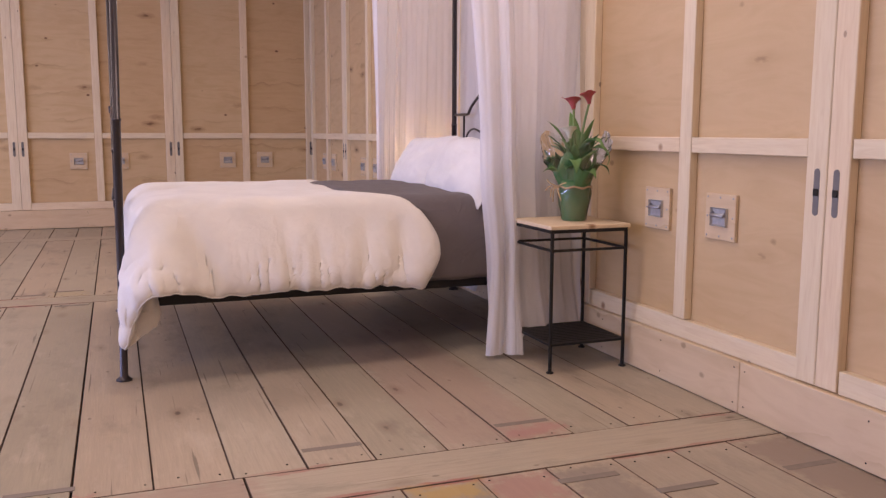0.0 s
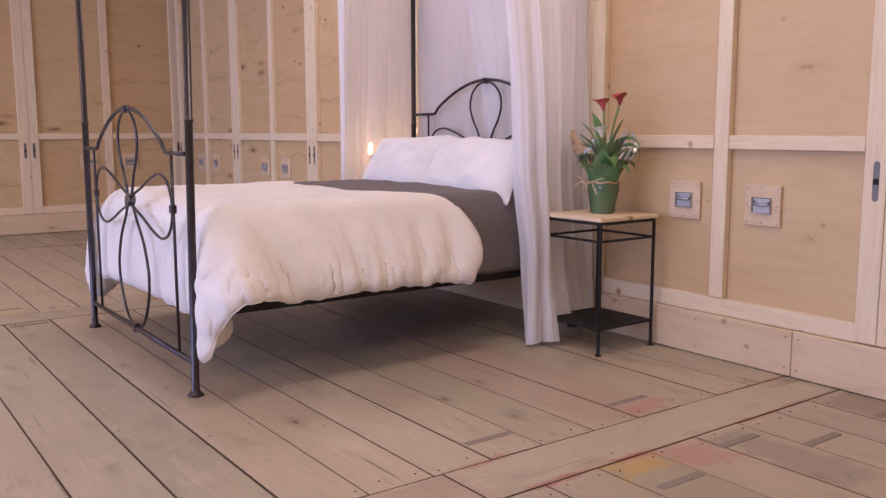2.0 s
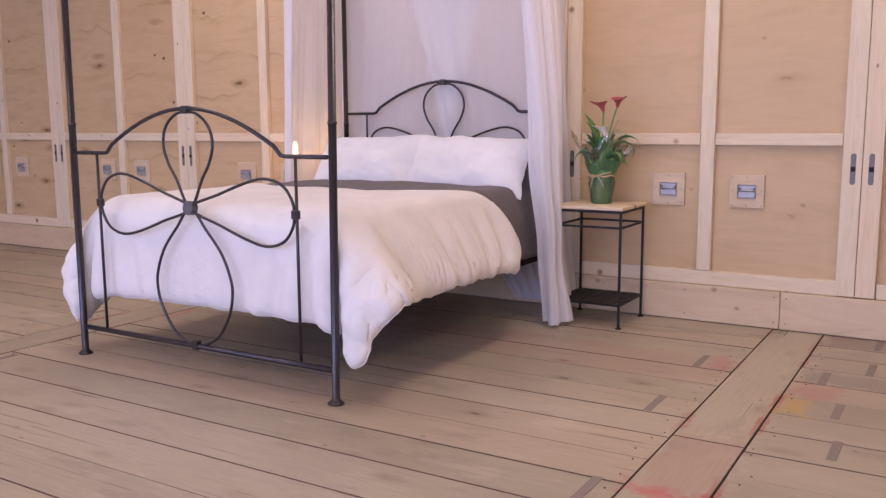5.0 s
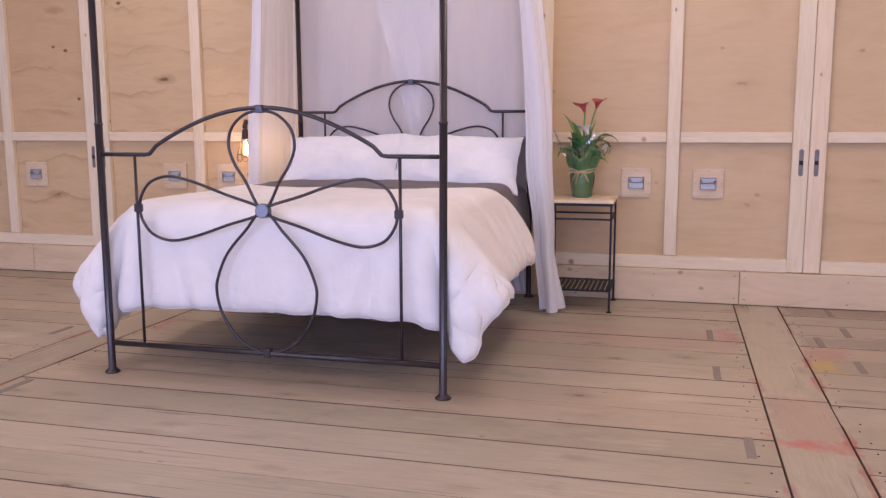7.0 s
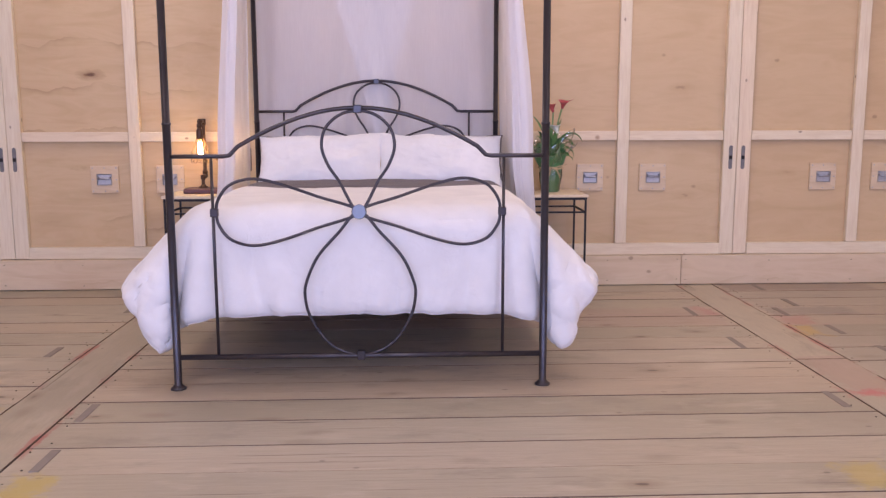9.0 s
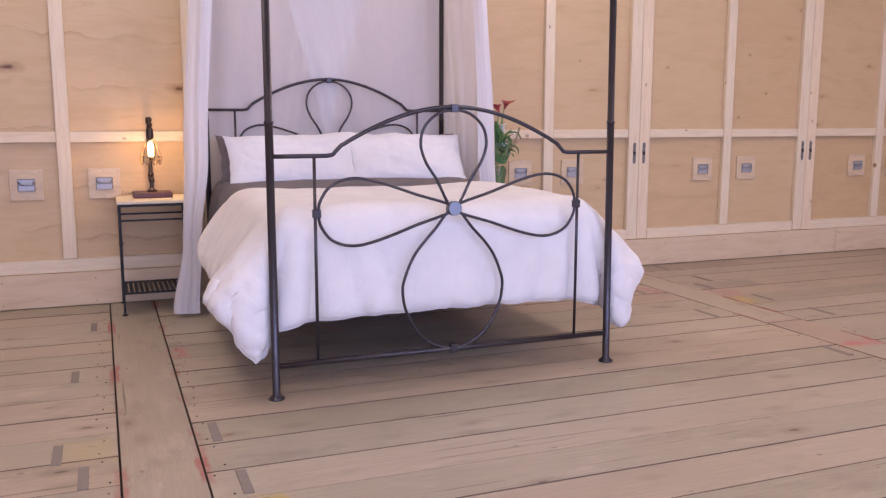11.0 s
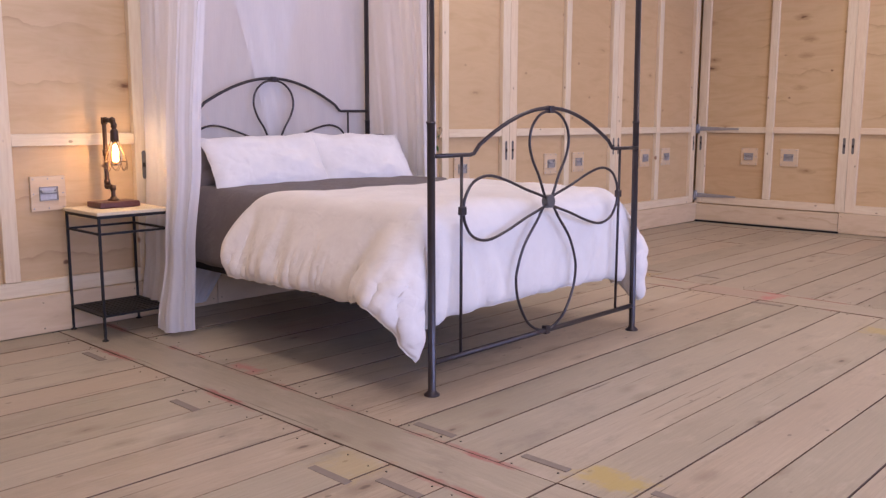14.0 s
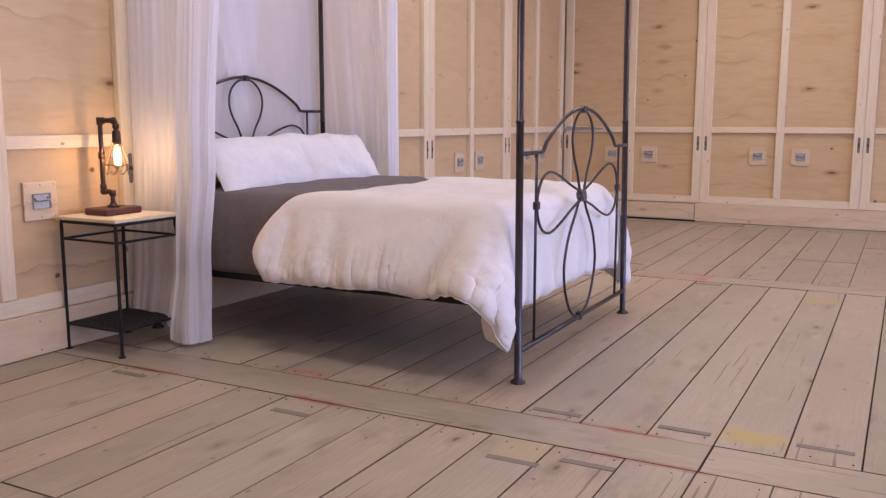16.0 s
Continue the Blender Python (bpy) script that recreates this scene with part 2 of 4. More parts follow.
def sheer_material(name, clear):
    m = Nodes(name, (0.95, 0.94, 0.955), 0.9)
    v = m.coords((1, 1, 0.06), 0)
    thread = m.noise(v, 160, 3)
    tr, tl, mixa, mixb = m.node("BsdfTransparent"), m.node("BsdfTranslucent"), m.node("MixShader"), m.node("MixShader")
    tl.inputs[0].default_value = (0.94, 0.93, 0.95, 1)
    mixa.inputs[0].default_value = 0.36
    m.link(m.bsdf.outputs[0], mixa.inputs[1])
    m.link(tl.outputs[0], mixa.inputs[2])
    mm = m.math("MULTIPLY", m.mask(thread, -2.6, 2.6), clear * 1.2)
    m.link(mm, mixb.inputs[0])
    m.link(mixa.outputs[0], mixb.inputs[1])
    m.link(tr.outputs[0], mixb.inputs[2])
    m.link(mixb.outputs[0], m.tree.nodes["Material Output"].inputs[0])
    return m.mat


def metal_material(name, base, rough, metal, scale=60, relief=0.05):
    m = Nodes(name, base, rough, metal)
    v = m.coords((1, 1, 1), 0)
    n = m.noise(v, scale, 5, 0.6)
    m.link(m.math("ADD", m.math("MULTIPLY", n, 0.12), rough), m.bsdf.inputs["Roughness"])
    m.colour(m.mix(m.mask(n, 0.3, 0.75), tuple(c * 0.88 for c in base), tuple(min(1, c * 1.1) for c in base)))
    if relief:
        m.bump(n, relief, 0.001)
    return m.mat


def plain_material(name, base, rough=0.6, metal=0.0):
    m = Nodes(name, base, rough, metal)
    n = m.noise(m.coords((1, 1, 1), 0), 25, 4)
    m.colour(m.mix(n, tuple(c * 0.8 for c in base), tuple(min(1, c * 1.15) for c in base)))
    return m.mat


def glow_material(name, colour, strength):
    m = Nodes(name, colour)
    m.bsdf.inputs["Emission Color"].default_value = (*colour, 1)
    m.bsdf.inputs["Emission Strength"].default_value = strength
    return m.mat


def glass_material(name, colour, rough, alpha):
    """Thin clear film or glass: mostly see-through, with a glossy face."""
    m = Nodes(name, colour, rough)
    tr, gl, mx = m.node("BsdfTransparent"), m.node("BsdfGlossy", Roughness=rough), m.node("MixShader")
    tr.inputs[0].default_value = (*colour, 1)
    fres = m.node("Fresnel", IOR=1.4)
    m.link(m.math("ADD", fres.outputs[0], alpha), mx.inputs[0])
    m.link(tr.outputs[0], mx.inputs[1])
    m.link(gl.outputs[0], mx.inputs[2])
    m.link(mx.outputs[0], m.tree.nodes["Material Output"].inputs[0])
    return m.mat


PLANK = plank_material("weathered_floor_board")
TIMBER = timber_material("planed_softwood")
PLY_PLAIN = plywood_material("plain_plywood", (0.605, 0.447, 0.247), (0.555, 0.402, 0.213), (0.38, 0.235, 0.10), 0.42, 0.10)
PLY_KNOTTY = plywood_material("knotty_plywood", (0.605, 0.447, 0.247), (0.545, 0.389, 0.201), (0.27, 0.15, 0.06), 1.0, 0.42)
SKIRT = plywood_material("pale_skirting_plywood", (0.68, 0.545, 0.36), (0.6, 0.465, 0.29), (0.42, 0.28, 0.14), 0.5, 0.5)
IRON = metal_material("dark_wrought_iron", (0.058, 0.05, 0.053), 0.24, 0.5, 18, 0.0)
HUB_STEEL = metal_material("polished_hub_steel", (0.15, 0.15, 0.155), 0.3, 0.8, 18, 0.0)
BLACK_STEEL = metal_material("black_steel", (0.018, 0.017, 0.018), 0.5, 0.4)
PIPE = metal_material("bronzed_pipe", (0.09, 0.06, 0.045), 0.38, 0.85, 90)
CAGE_WIRE = metal_material("antique_brass_wire", (0.22, 0.15, 0.08), 0.35, 0.9, 90)
ZINC = metal_material("zinc_plate", (0.42, 0.43, 0.46), 0.42, 0.85)
ZINC_DULL = metal_material("dull_zinc", (0.5, 0.49, 0.48), 0.5, 0.7)
# the slots' metal, its colour darkened for the shade inside the hollow
SLOT_METAL = metal_material("shaded_slot_plate", (0.2, 0.185, 0.17), 0.5, 0.5)
DARK = plain_material("dark_recess", (0.02, 0.018, 0.016), 0.9)
DARK_EDGE = plain_material("dark_board_edge", (0.15, 0.105, 0.075), 0.9)
GREY_INLAY = plain_material("grey_inlay", (0.25, 0.215, 0.18), 0.75)
DUVET = fabric_material("white_washed_cotton", (0.85, 0.815, 0.765), soft=0.17, crease=0.18)
PILLOW = fabric_material("white_pillow_cotton", (0.84, 0.825, 0.81), soft=0.14, crease=0.2)
GREY_CLOTH = fabric_material("grey_bed_linen", (0.16, 0.14, 0.142), soft=0.14, sheen=0.03)
SHEER = sheer_material("sheer_white_voile", 0.17)
SHEER_BACK = sheer_material("single_white_voile", 0.36)
STAND_TOP = timber_material("light_wood_top")
RED_WOOD = plain_material("reddish_brown_wood", (0.1, 0.03, 0.025), 0.4)
CEIL_MAT = plain_material("ceiling_board", (0.72, 0.6, 0.46), 0.8)
GLASS = glass_material("clear_glass", (0.95, 0.97, 0.97), 0.02, 0.0)
FILM = glass_material("clear_film", (0.95, 0.97, 0.95), 0.14, 0.09)
BULB_GLASS = glass_material("amber_bulb_glass", (1.0, 0.8, 0.5), 0.02, 0.02)
FILAMENT = glow_material("glowing_filament", (1.0, 0.62, 0.25), 110)
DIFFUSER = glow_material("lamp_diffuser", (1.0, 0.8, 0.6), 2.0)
LEAF = plain_material("leaf_green", (0.14, 0.27, 0.08), 0.5)
LEAF_DARK = plain_material("dark_leaf_green", (0.065, 0.15, 0.045), 0.5)
STEM = plain_material("stem_green", (0.2, 0.3, 0.1), 0.5)
POT_GREEN = plain_material("green_wrapping", (0.085, 0.21, 0.075), 0.3)
RED_PETAL = plain_material("red_petal", (0.42, 0.07, 0.07), 0.45)
WHITE_PETAL = plain_material("white_petal", (0.75, 0.75, 0.62), 0.5)
RAFFIA = plain_material("raffia", (0.55, 0.4, 0.22), 0.8)

# ---- mesh helpers ----


def to_mesh(name, verts, faces, smooth=False):
    me = bpy.data.meshes.new(name)
    me.from_pydata([tuple(v) for v in verts], [], faces)
    if smooth:
        me.polygons.foreach_set("use_smooth", [True] * len(me.polygons))
    me.update()
    return me


def bm_mesh(name, bm, smooth=False):
    bmesh.ops.recalc_face_normals(bm, faces=bm.faces)
    me = bpy.data.meshes.new(name)
    bm.to_mesh(me)
    bm.free()
    if smooth:
        me.polygons.foreach_set("use_smooth", [True] * len(me.polygons))
    return me


def block(name, size, at=(0, 0, 0), bevel=0.003):
    """A bevelled block of that size round its middle."""
    bm = bmesh.new()
    bmesh.ops.create_cube(bm, size=1)
    for v in bm.verts:
        v.co = Vector([c * s + a for c, s, a in zip(v.co, size, at)])
    if bevel:
        bmesh.ops.bevel(bm, geom=bm.edges[:], offset=bevel, segments=1, affect="EDGES", profile=0.5)
    return bm_mesh(name, bm)


def turned(name, profile, segs=24, smooth=True):
    """A turned form round z from (radius, z) pairs."""
    verts, faces = [], []
    for r, z in profile:
        for i in range(segs):
            a = 2 * math.pi * i / segs
            verts.append((r * math.cos(a), r * math.sin(a), z))
    for j in range(len(profile) - 1):
        for i in range(segs):
            k = (i + 1) % segs
            faces.append((j * segs + i, j * segs + k, (j + 1) * segs + k, (j + 1) * segs + i))
    faces.append(tuple(range(segs - 1, -1, -1)))
    faces.append(tuple((len(profile) - 1) * segs + i for i in range(segs)))
    return to_mesh(name, verts, faces, smooth)


def tube(name, path, radius, segs=10, closed=False, square=False):
    """A round (or square) bar along a path; radius may be a list."""
    pts = [Vector(p) for p in path]
    n = len(pts)
    verts, faces = [], []
    up = None
    sides = 4 if square else segs
    for i, p in enumerate(pts):
        a = pts[(i - 1) % n] if closed or i else p
        b = pts[(i + 1) % n] if closed or i < n - 1 else p
        t = (b - a).normalized()
        if up is None:
            up = Vector((0, 0, 1)) if abs(t.z) < 0.9 else Vector((1, 0, 0))
        up = (up - t * up.dot(t)).normalized()
        side = t.cross(up)
        r = radius[i] if isinstance(radius, (list, tuple)) else radius
        for k in range(sides):
            an = 2 * math.pi * (k + (0.5 if square else 0)) / sides
            verts.append(p + (up * math.cos(an) + side * math.sin(an)) * r * (1.414 if square else 1))
    for i in range(n if closed else n - 1):
        j = (i + 1) % n
        for k in range(sides):
            q = (k + 1) % sides
            faces.append((i * sides + k, i * sides + q, j * sides + q, j * sides + k))
    if not closed:
        faces.append(tuple(range(sides - 1, -1, -1)))
        faces.append(tuple((n - 1) * sides + k for k in range(sides)))
    return to_mesh(name, verts, faces, not square)


def spline(points, steps=8, closed=False):
    """A smooth curve through the points."""
    p = [Vector(q) for q in points]
    n, out = len(p), []
    for i in range(n if closed else n - 1):
        a, b, c, d = (p[(i + k) % n] if closed else p[min(max(i + k, 0), n - 1)] for k in (-1, 0, 1, 2))
        for s in range(steps):
            t = s / steps
            out.append(0.5 * (2 * b + (c - a) * t + (2 * a - 5 * b + 4 * c - d) * t * t + (3 * b - a - 3 * c + d) * t ** 3))
    if not closed:
        out.append(p[-1])
    return out


def sheet(name, rows, smooth=True, thick=0.0):
    """A grid surface from rows of points; thick gives it two faces."""
    m, n = len(rows), len(rows[0])
    verts = [v for r in rows for v in r]
    faces = [(i * n + j, i * n + j + 1, (i + 1) * n + j + 1, (i + 1) * n + j) for i in range(m - 1) for j in range(n - 1)]
    me = to_mesh(name, verts, faces, smooth)
    if thick:
        bm = bmesh.new()
        bm.from_mesh(me)
        bmesh.ops.recalc_face_normals(bm, faces=bm.faces)
        bmesh.ops.solidify(bm, geom=bm.faces[:], thickness=thick)
        bm.to_mesh(me)
        bm.free()
        me.polygons.foreach_set("use_smooth", [True] * len(me.polygons))
    return me


def part(name, me, material, parent, label="", at=None):
    ob = new(name, me)
    if not me.materials:
        me.materials.append(material)
    ob.parent = parent
    if at is not None:
        ob.matrix_basis = at
    return tagged(ob, label)


def thing(name, label, category, group="", at=None):
    ob = new(name)
    ob.empty_display_size = 0.1
    if at is not None:
        ob.matrix_basis = at
    return tagged(ob, label, category, group)


def struct(name, me, material, label="", category=""):
    ob = new(name, me)
    me.materials.append(material)
    return tagged(ob, label, category, kind="structure")


def smooth01(a, b, x):
    t = min(max((x - a) / (b - a), 0.0), 1.0)
    return t * t * (3 - 2 * t)


# ---- walls ----
PITCH = 1.64
RAIL_Z, SKIRT_H = 1.035, 0.21
FRAME = {
    "stile": block("stile", (CEIL - 0.22, 0.04, 0.094), (0, 0.02, 0)),
    "batten": block("batten", (CEIL - 0.30, 0.038, 0.078), (0, 0.019, 0)),
    "bottom_rail": block("bottom_rail", (1.46, 0.036, 0.08), (0, 0.018, 0)),
    "upper_panel": block("upper_panel", (0.80, 0.012, CEIL - RAIL_Z), (0, -0.006, 0), 0.001),
    "lower_panel": block("lower_panel", (0.80, 0.012, RAIL_Z - 0.2), (0, -0.006, 0), 0.001),
}
for _n in ("stile", "batten", "bottom_rail"):
    FRAME[_n].materials.append(TIMBER)
PANELS = {}
for _k, _m in (("plain", PLY_PLAIN), ("knotty", PLY_KNOTTY)):
    for _n in ("upper_panel", "lower_panel"):
        me_ = FRAME[_n].copy()
        me_.materials.append(_m)
        PANELS[_k, _n] = me_


def slot_mesh():
    """An upright slot with rounded ends, as a solid almost flush with the stile."""
    pts = []
    for i in range(9):
        a = math.pi * i / 8
        pts.append((0.013 * math.cos(a), 0.068 + 0.013 * math.sin(a)))
    for i in range(9):
        a = math.pi + math.pi * i / 8
        pts.append((0.013 * math.cos(a), -0.068 + 0.013 * math.sin(a)))
    n = len(pts)
    verts = [(x, 0.0, z) for x, z in pts] + [(x, 0.0412, z) for x, z in pts]
    faces = [tuple(range(n, 2 * n))] + [(i, (i + 1) % n, n + (i + 1) % n, n + i) for i in range(n)]
    return to_mesh("slot", verts, faces)


SLOT = slot_mesh()
SLOT.materials.append(SLOT_METAL)
SLOT_KEY = block("slot_key", (0.022, 0.004, 0.024), (0, 0.044, 0), 0.001)
SLOT_KEY.materials.append(DARK)
PLATE = block("handle_plate", (0.185, 0.016, 0.185), (0, 0.008, 0), 0.002)
PLATE.materials.append(SKIRT)


def dish_mesh():
    """A recessed metal handle dish: a rim with a sunk middle."""
    bm = bmesh.new()
    bmesh.ops.create_cube(bm, size=1)
    for v in bm.verts:
        v.co = Vector((v.co.x * 0.096, 0.022 + v.co.y * 0.014, v.co.z * 0.074))
    front = max(bm.faces, key=lambda f: f.calc_center_median().y)
    bmesh.ops.inset_region(bm, faces=[front], thickness=0.007)
    bmesh.ops.translate(bm, verts=front.verts[:], vec=(0, -0.0105, 0))
    return bm_mesh("dish", bm)


DISH = dish_mesh()
DISH.materials.append(ZINC_DULL)
GRIP = tube("grip", [(-0.038, 0.02, 0.016), (-0.036, 0.033, 0.006), (0.036, 0.033, 0.006), (0.038, 0.02, 0.016)], 0.0075, 8)
GRIP.materials.append(ZINC)
SCREW = turned("screw", [(0.004, -0.001), (0.004, 0.002), (0.001, 0.003)], 8)
SCREW.materials.append(ZINC)


NAIL = turned("nail", [(0.0033, -0.001), (0.0033, 0.001), (0.0015, 0.0016)], 8)


RAILS = {}


def mid_rail_mesh(length):
    key = round(length, 2)
    if key not in RAILS:
        RAILS[key] = block("mid_rail", (key, 0.036, 0.064), (0, 0.018, 0))
        RAILS[key].materials.append(TIMBER)
    return RAILS[key]


def wall_frame(wall, origin, turn, seams, kind_of, shifts=None, spread=0.218):
    """The timber framing and panels of a wall, laid along local x with y into the room."""
    shifts = shifts or {}
    base = pose(origin[0], origin[1], 0, 0, 0, turn)

    def put(name, me, u, w, z, extra=None):
        m = base @ pose(u, w, z)
        if extra is not None:
            m = m @ extra
        ob = new(name, me)
        ob.parent, ob.matrix_basis = wall, m
        return ob

    upright = pose(0, 0, 0, 0, 90, 0)
    for i, (a, b) in enumerate(zip(seams, seams[1:])):
        c = (a + b) / 2 + shifts.get(i, 0.0)
        for u, slot_u in ((a + 0.0485, a + 0.043), (b - 0.0485, b - 0.043)):
            put("stile", FRAME["stile"], u, 0, (CEIL + 0.21) / 2, upright)
            sl = put("slot", SLOT, slot_u, 0, 0.885)
            new("slot_key", SLOT_KEY).parent = sl
        put("batten", FRAME["batten"], c, 0, (CEIL + 0.29) / 2, upright)
        put("bottom_rail", FRAME["bottom_rail"], (a + b) / 2, 0, 0.252)
        for sgn in (-1, 1):
            near, far = c + sgn * 0.039, (b - 0.0955 if sgn > 0 else a + 0.0955)
            put("mid_rail", mid_rail_mesh(abs(far - near) - 0.002), (near + far) / 2, 0, RAIL_Z)
            kind = kind_of(i, sgn)
            put("upper_panel", PANELS[kind, "upper_panel"], c + sgn * 0.405, 0, RAIL_Z + (CEIL - RAIL_Z) / 2)
            put("lower_panel", PANELS[kind, "lower_panel"], c + sgn * 0.405, 0, (RAIL_Z + 0.2) / 2)
            p = put("handle_plate", PLATE, c + sgn * spread, 0, 0.75)
            tagged(p, "pale plywood square with a sunk zinc handle")
            for nm, me in (("dish", DISH), ("grip", GRIP)):
                d = new(nm, me)
                d.parent = p
            for sx, sz in ((-1, -1), (0, -1), (1, -1), (-1, 0), (1, 0), (-1, 1), (0, 1), (1, 1)):
                d = new("screw", SCREW)
                d.parent, d.matrix_basis = p, pose(sx * 0.078, 0.016, sz * 0.078, -90)


def skirting(wall, origin, turn, cuts):
    base = pose(origin[0], origin[1], 0, 0, 0, turn)
    for a, b in zip(cuts, cuts[1:]):
        me = block("skirting_board", (b - a - 0.003, 0.058, SKIRT_H - 0.004), (0, 0.029, 0.002 + SKIRT_H / 2), 0.003)
        sb = part("skirting_board", me, SKIRT, wall, at=base @ pose((a + b) / 2, 0, 0))
        half = (b - a) / 2
        for k in range(max(2, round((b - a) / 0.55)) + 1):
            u = -half + 0.03 + k * (2 * half - 0.06) / max(2, round((b - a) / 0.55))
            for z in (0.035, 0.175):
                part("nail", NAIL, DARK, sb, at=pose(u + 0.006 * math.sin(k * 7 + z * 90), 0.058, z + 0.006 * math.cos(k * 5), -90))


def slab(name, lo, hi, material, label, category):
    me = block(name, [b - a for a, b in zip(lo, hi)], [(a + b) / 2 for a, b in zip(lo, hi)], 0)
    return struct(name, me, material, label, category)


W = 0.1
wall_head = slab("wall_head", (HEAD_X + 0.013, -END_Y - 0.12, -0.05), (HEAD_X + 0.013 + W, END_Y + 0.12, CEIL), PLY_PLAIN,
                 "plywood panel wall with pale timber battens and sunk handles", "wall")
wall_south = slab("wall_south", (BACK_X, -END_Y - 0.013 - W, -0.05), (HEAD_X, -END_Y - 0.013, CEIL), PLY_KNOTTY,
                  "knotty plywood end wall with timber battens and a hinged door", "wall")
wall_north = slab("wall_north", (BACK_X, END_Y + 0.013, -0.05), (HEAD_X, END_Y + 0.013 + W, CEIL), PLY_KNOTTY,
                  "knotty plywood end wall with pale timber battens", "wall")

head_seams = [-4.125 - PITCH, -4.125, -2.463, -0.823, 0.817, 2.457, 4.097, 4.097 + PITCH]
wall_frame(wall_head, (HEAD_X, 0), 90, head_seams, lambda i, s: "plain" if i < 3 else "knotty", {1: -0.01, 2: -0.03, 4: -0.017, 5: -0.027})
skirting(wall_head, (HEAD_X, 0), 90, [-5.86, -4.5, -2.1, 0.42, 3.08, 5.86])
south_seams = [2.255 - PITCH * k for k in range(6, -1, -1)]
wall_frame(wall_south, (0, -END_Y), 0, south_seams, lambda i, s: "knotty")
skirting(wall_south, (0, -END_Y), 0, [BACK_X, -5.0, -2.4, 0.66])
north_seams = [-2.30 + PITCH * k for k in range(7)]
wall_frame(wall_north, (0, END_Y), 180, north_seams, lambda i, s: "knotty")
skirting(wall_north, (0, END_Y), 180, [-2.22, -0.3, 2.1, 4.6, -BACK_X])

# the wall behind the walk, with its three windows
bm = bmesh.new()
ys = [-END_Y - 0.12]
for wy, ww in WINDOWS:
    ys += [wy - ww / 2, wy + ww / 2]
ys.append(END_Y + 0.12)
for i, (a, b) in enumerate(zip(ys, ys[1:])):
    spans = [(-0.05, CEIL)] if i % 2 == 0 else [(-0.05, 0.75), (2.75, CEIL)]
    for z0, z1 in spans:
        r = bmesh.ops.create_cube(bm, size=1)
        for v in r["verts"]:
            v.co = Vector((BACK_X - 0.06 + v.co.x * 0.12, (a + b) / 2 + v.co.y * (b - a), (z0 + z1) / 2 + v.co.z * (z1 - z0)))
wall_back = struct("wall_back", bm_mesh("wall_back", bm), PLY_PLAIN, "plywood wall with wide daylight windows", "wall")
for i, (wy, ww) in enumerate(WINDOWS):
    win = tagged(new("window_%d" % (i + 1)), "wide window in a pale timber frame", "window", kind="structure")
    for z in (0.78, 2.72):
        part("window_frame", block("window_frame", (0.1, ww, 0.06), (BACK_X - 0.06, wy, z), 0.003), TIMBER, win)
    for y in (wy - ww / 2 + 0.03, wy, wy + ww / 2 - 0.03):
        part("window_frame", block("window_frame", (0.1, 0.06, 1.88), (BACK_X - 0.06, y, 1.75), 0.003), TIMBER, win)
    for y in (wy - ww / 4, wy + ww / 4):
        g = part("pane", block("pane", (0.006, ww / 2 - 0.08, 1.88), (BACK_X - 0.06, y, 1.75), 0), GLASS, win)
        g.visible_shadow = False

ceiling = slab("ceiling", (BACK_X - 0.12, -END_Y - 0.12, CEIL), (HEAD_X + 0.12, END_Y + 0.12, CEIL + 0.1), CEIL_MAT, "pale boarded ceiling", "ceiling")
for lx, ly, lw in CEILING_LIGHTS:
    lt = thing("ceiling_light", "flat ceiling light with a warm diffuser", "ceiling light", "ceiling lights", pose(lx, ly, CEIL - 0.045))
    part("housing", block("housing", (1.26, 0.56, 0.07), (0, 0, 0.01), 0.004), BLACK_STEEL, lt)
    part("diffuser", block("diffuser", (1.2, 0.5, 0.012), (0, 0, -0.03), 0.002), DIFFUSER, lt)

# strap hinges of the door in the end wall
for z in (1.045, 0.3):
    hg = thing("strap_hinge", "zinc strap hinge on the plywood door", "hinge", "door hinges", pose(HEAD_X - 0.075, -END_Y + 0.045, z))
    part("strap", to_mesh("strap", [(0.02, 0.0, -0.024), (0.02, 0.0, 0.024), (-0.44, 0.0, 0.009), (-0.44, 0.0, -0.009),
                                    (0.02, 0.006, -0.024), (0.02, 0.006, 0.024), (-0.44, 0.006, 0.009), (-0.44, 0.006, -0.009)],
                          [(0, 1, 2, 3), (7, 6, 5, 4), (0, 4, 5, 1), (1, 5, 6, 2), (2, 6, 7, 3), (3, 7, 4, 0)]), ZINC, hg)
    part("pin", turned("pin", [(0.009, -0.05), (0.009, 0.05)], 12), ZINC, hg, at=pose(0.024, 0.006, 0))
    part("leaf_plate", block("leaf_plate", (0.005, 0.05, 0.1), (0.03, 0.03, 0), 0.001), ZINC, hg)
# solid dark strip standing in for the shade under the door
part("door_gap", block("door_gap", (1.6, 0.012, 0.018), (1.45, -END_Y + 0.066, 0.009), 0), DARK, wall_south)
part("door_board", block("door_board", (1.56, 0.058, SKIRT_H - 0.03), (1.445, -END_Y + 0.029, 0.02 + (SKIRT_H - 0.03) / 2), 0.003), SKIRT, wall_south)

# ---- bed ----
PROFILE_TOP = [(0, 0), (0.082, 0.13), (0.128, 0.2), (0.152, 0.275), (0.135, 0.35), (0.075, 0.405), (0, 0.422)]
PROFILE_SIDE = [(0, 0), (0.068, 0.18), (0.122, 0.34), (0.141, 0.45), (0.115, 0.54), (0.055, 0.588), (0, 0.598)]
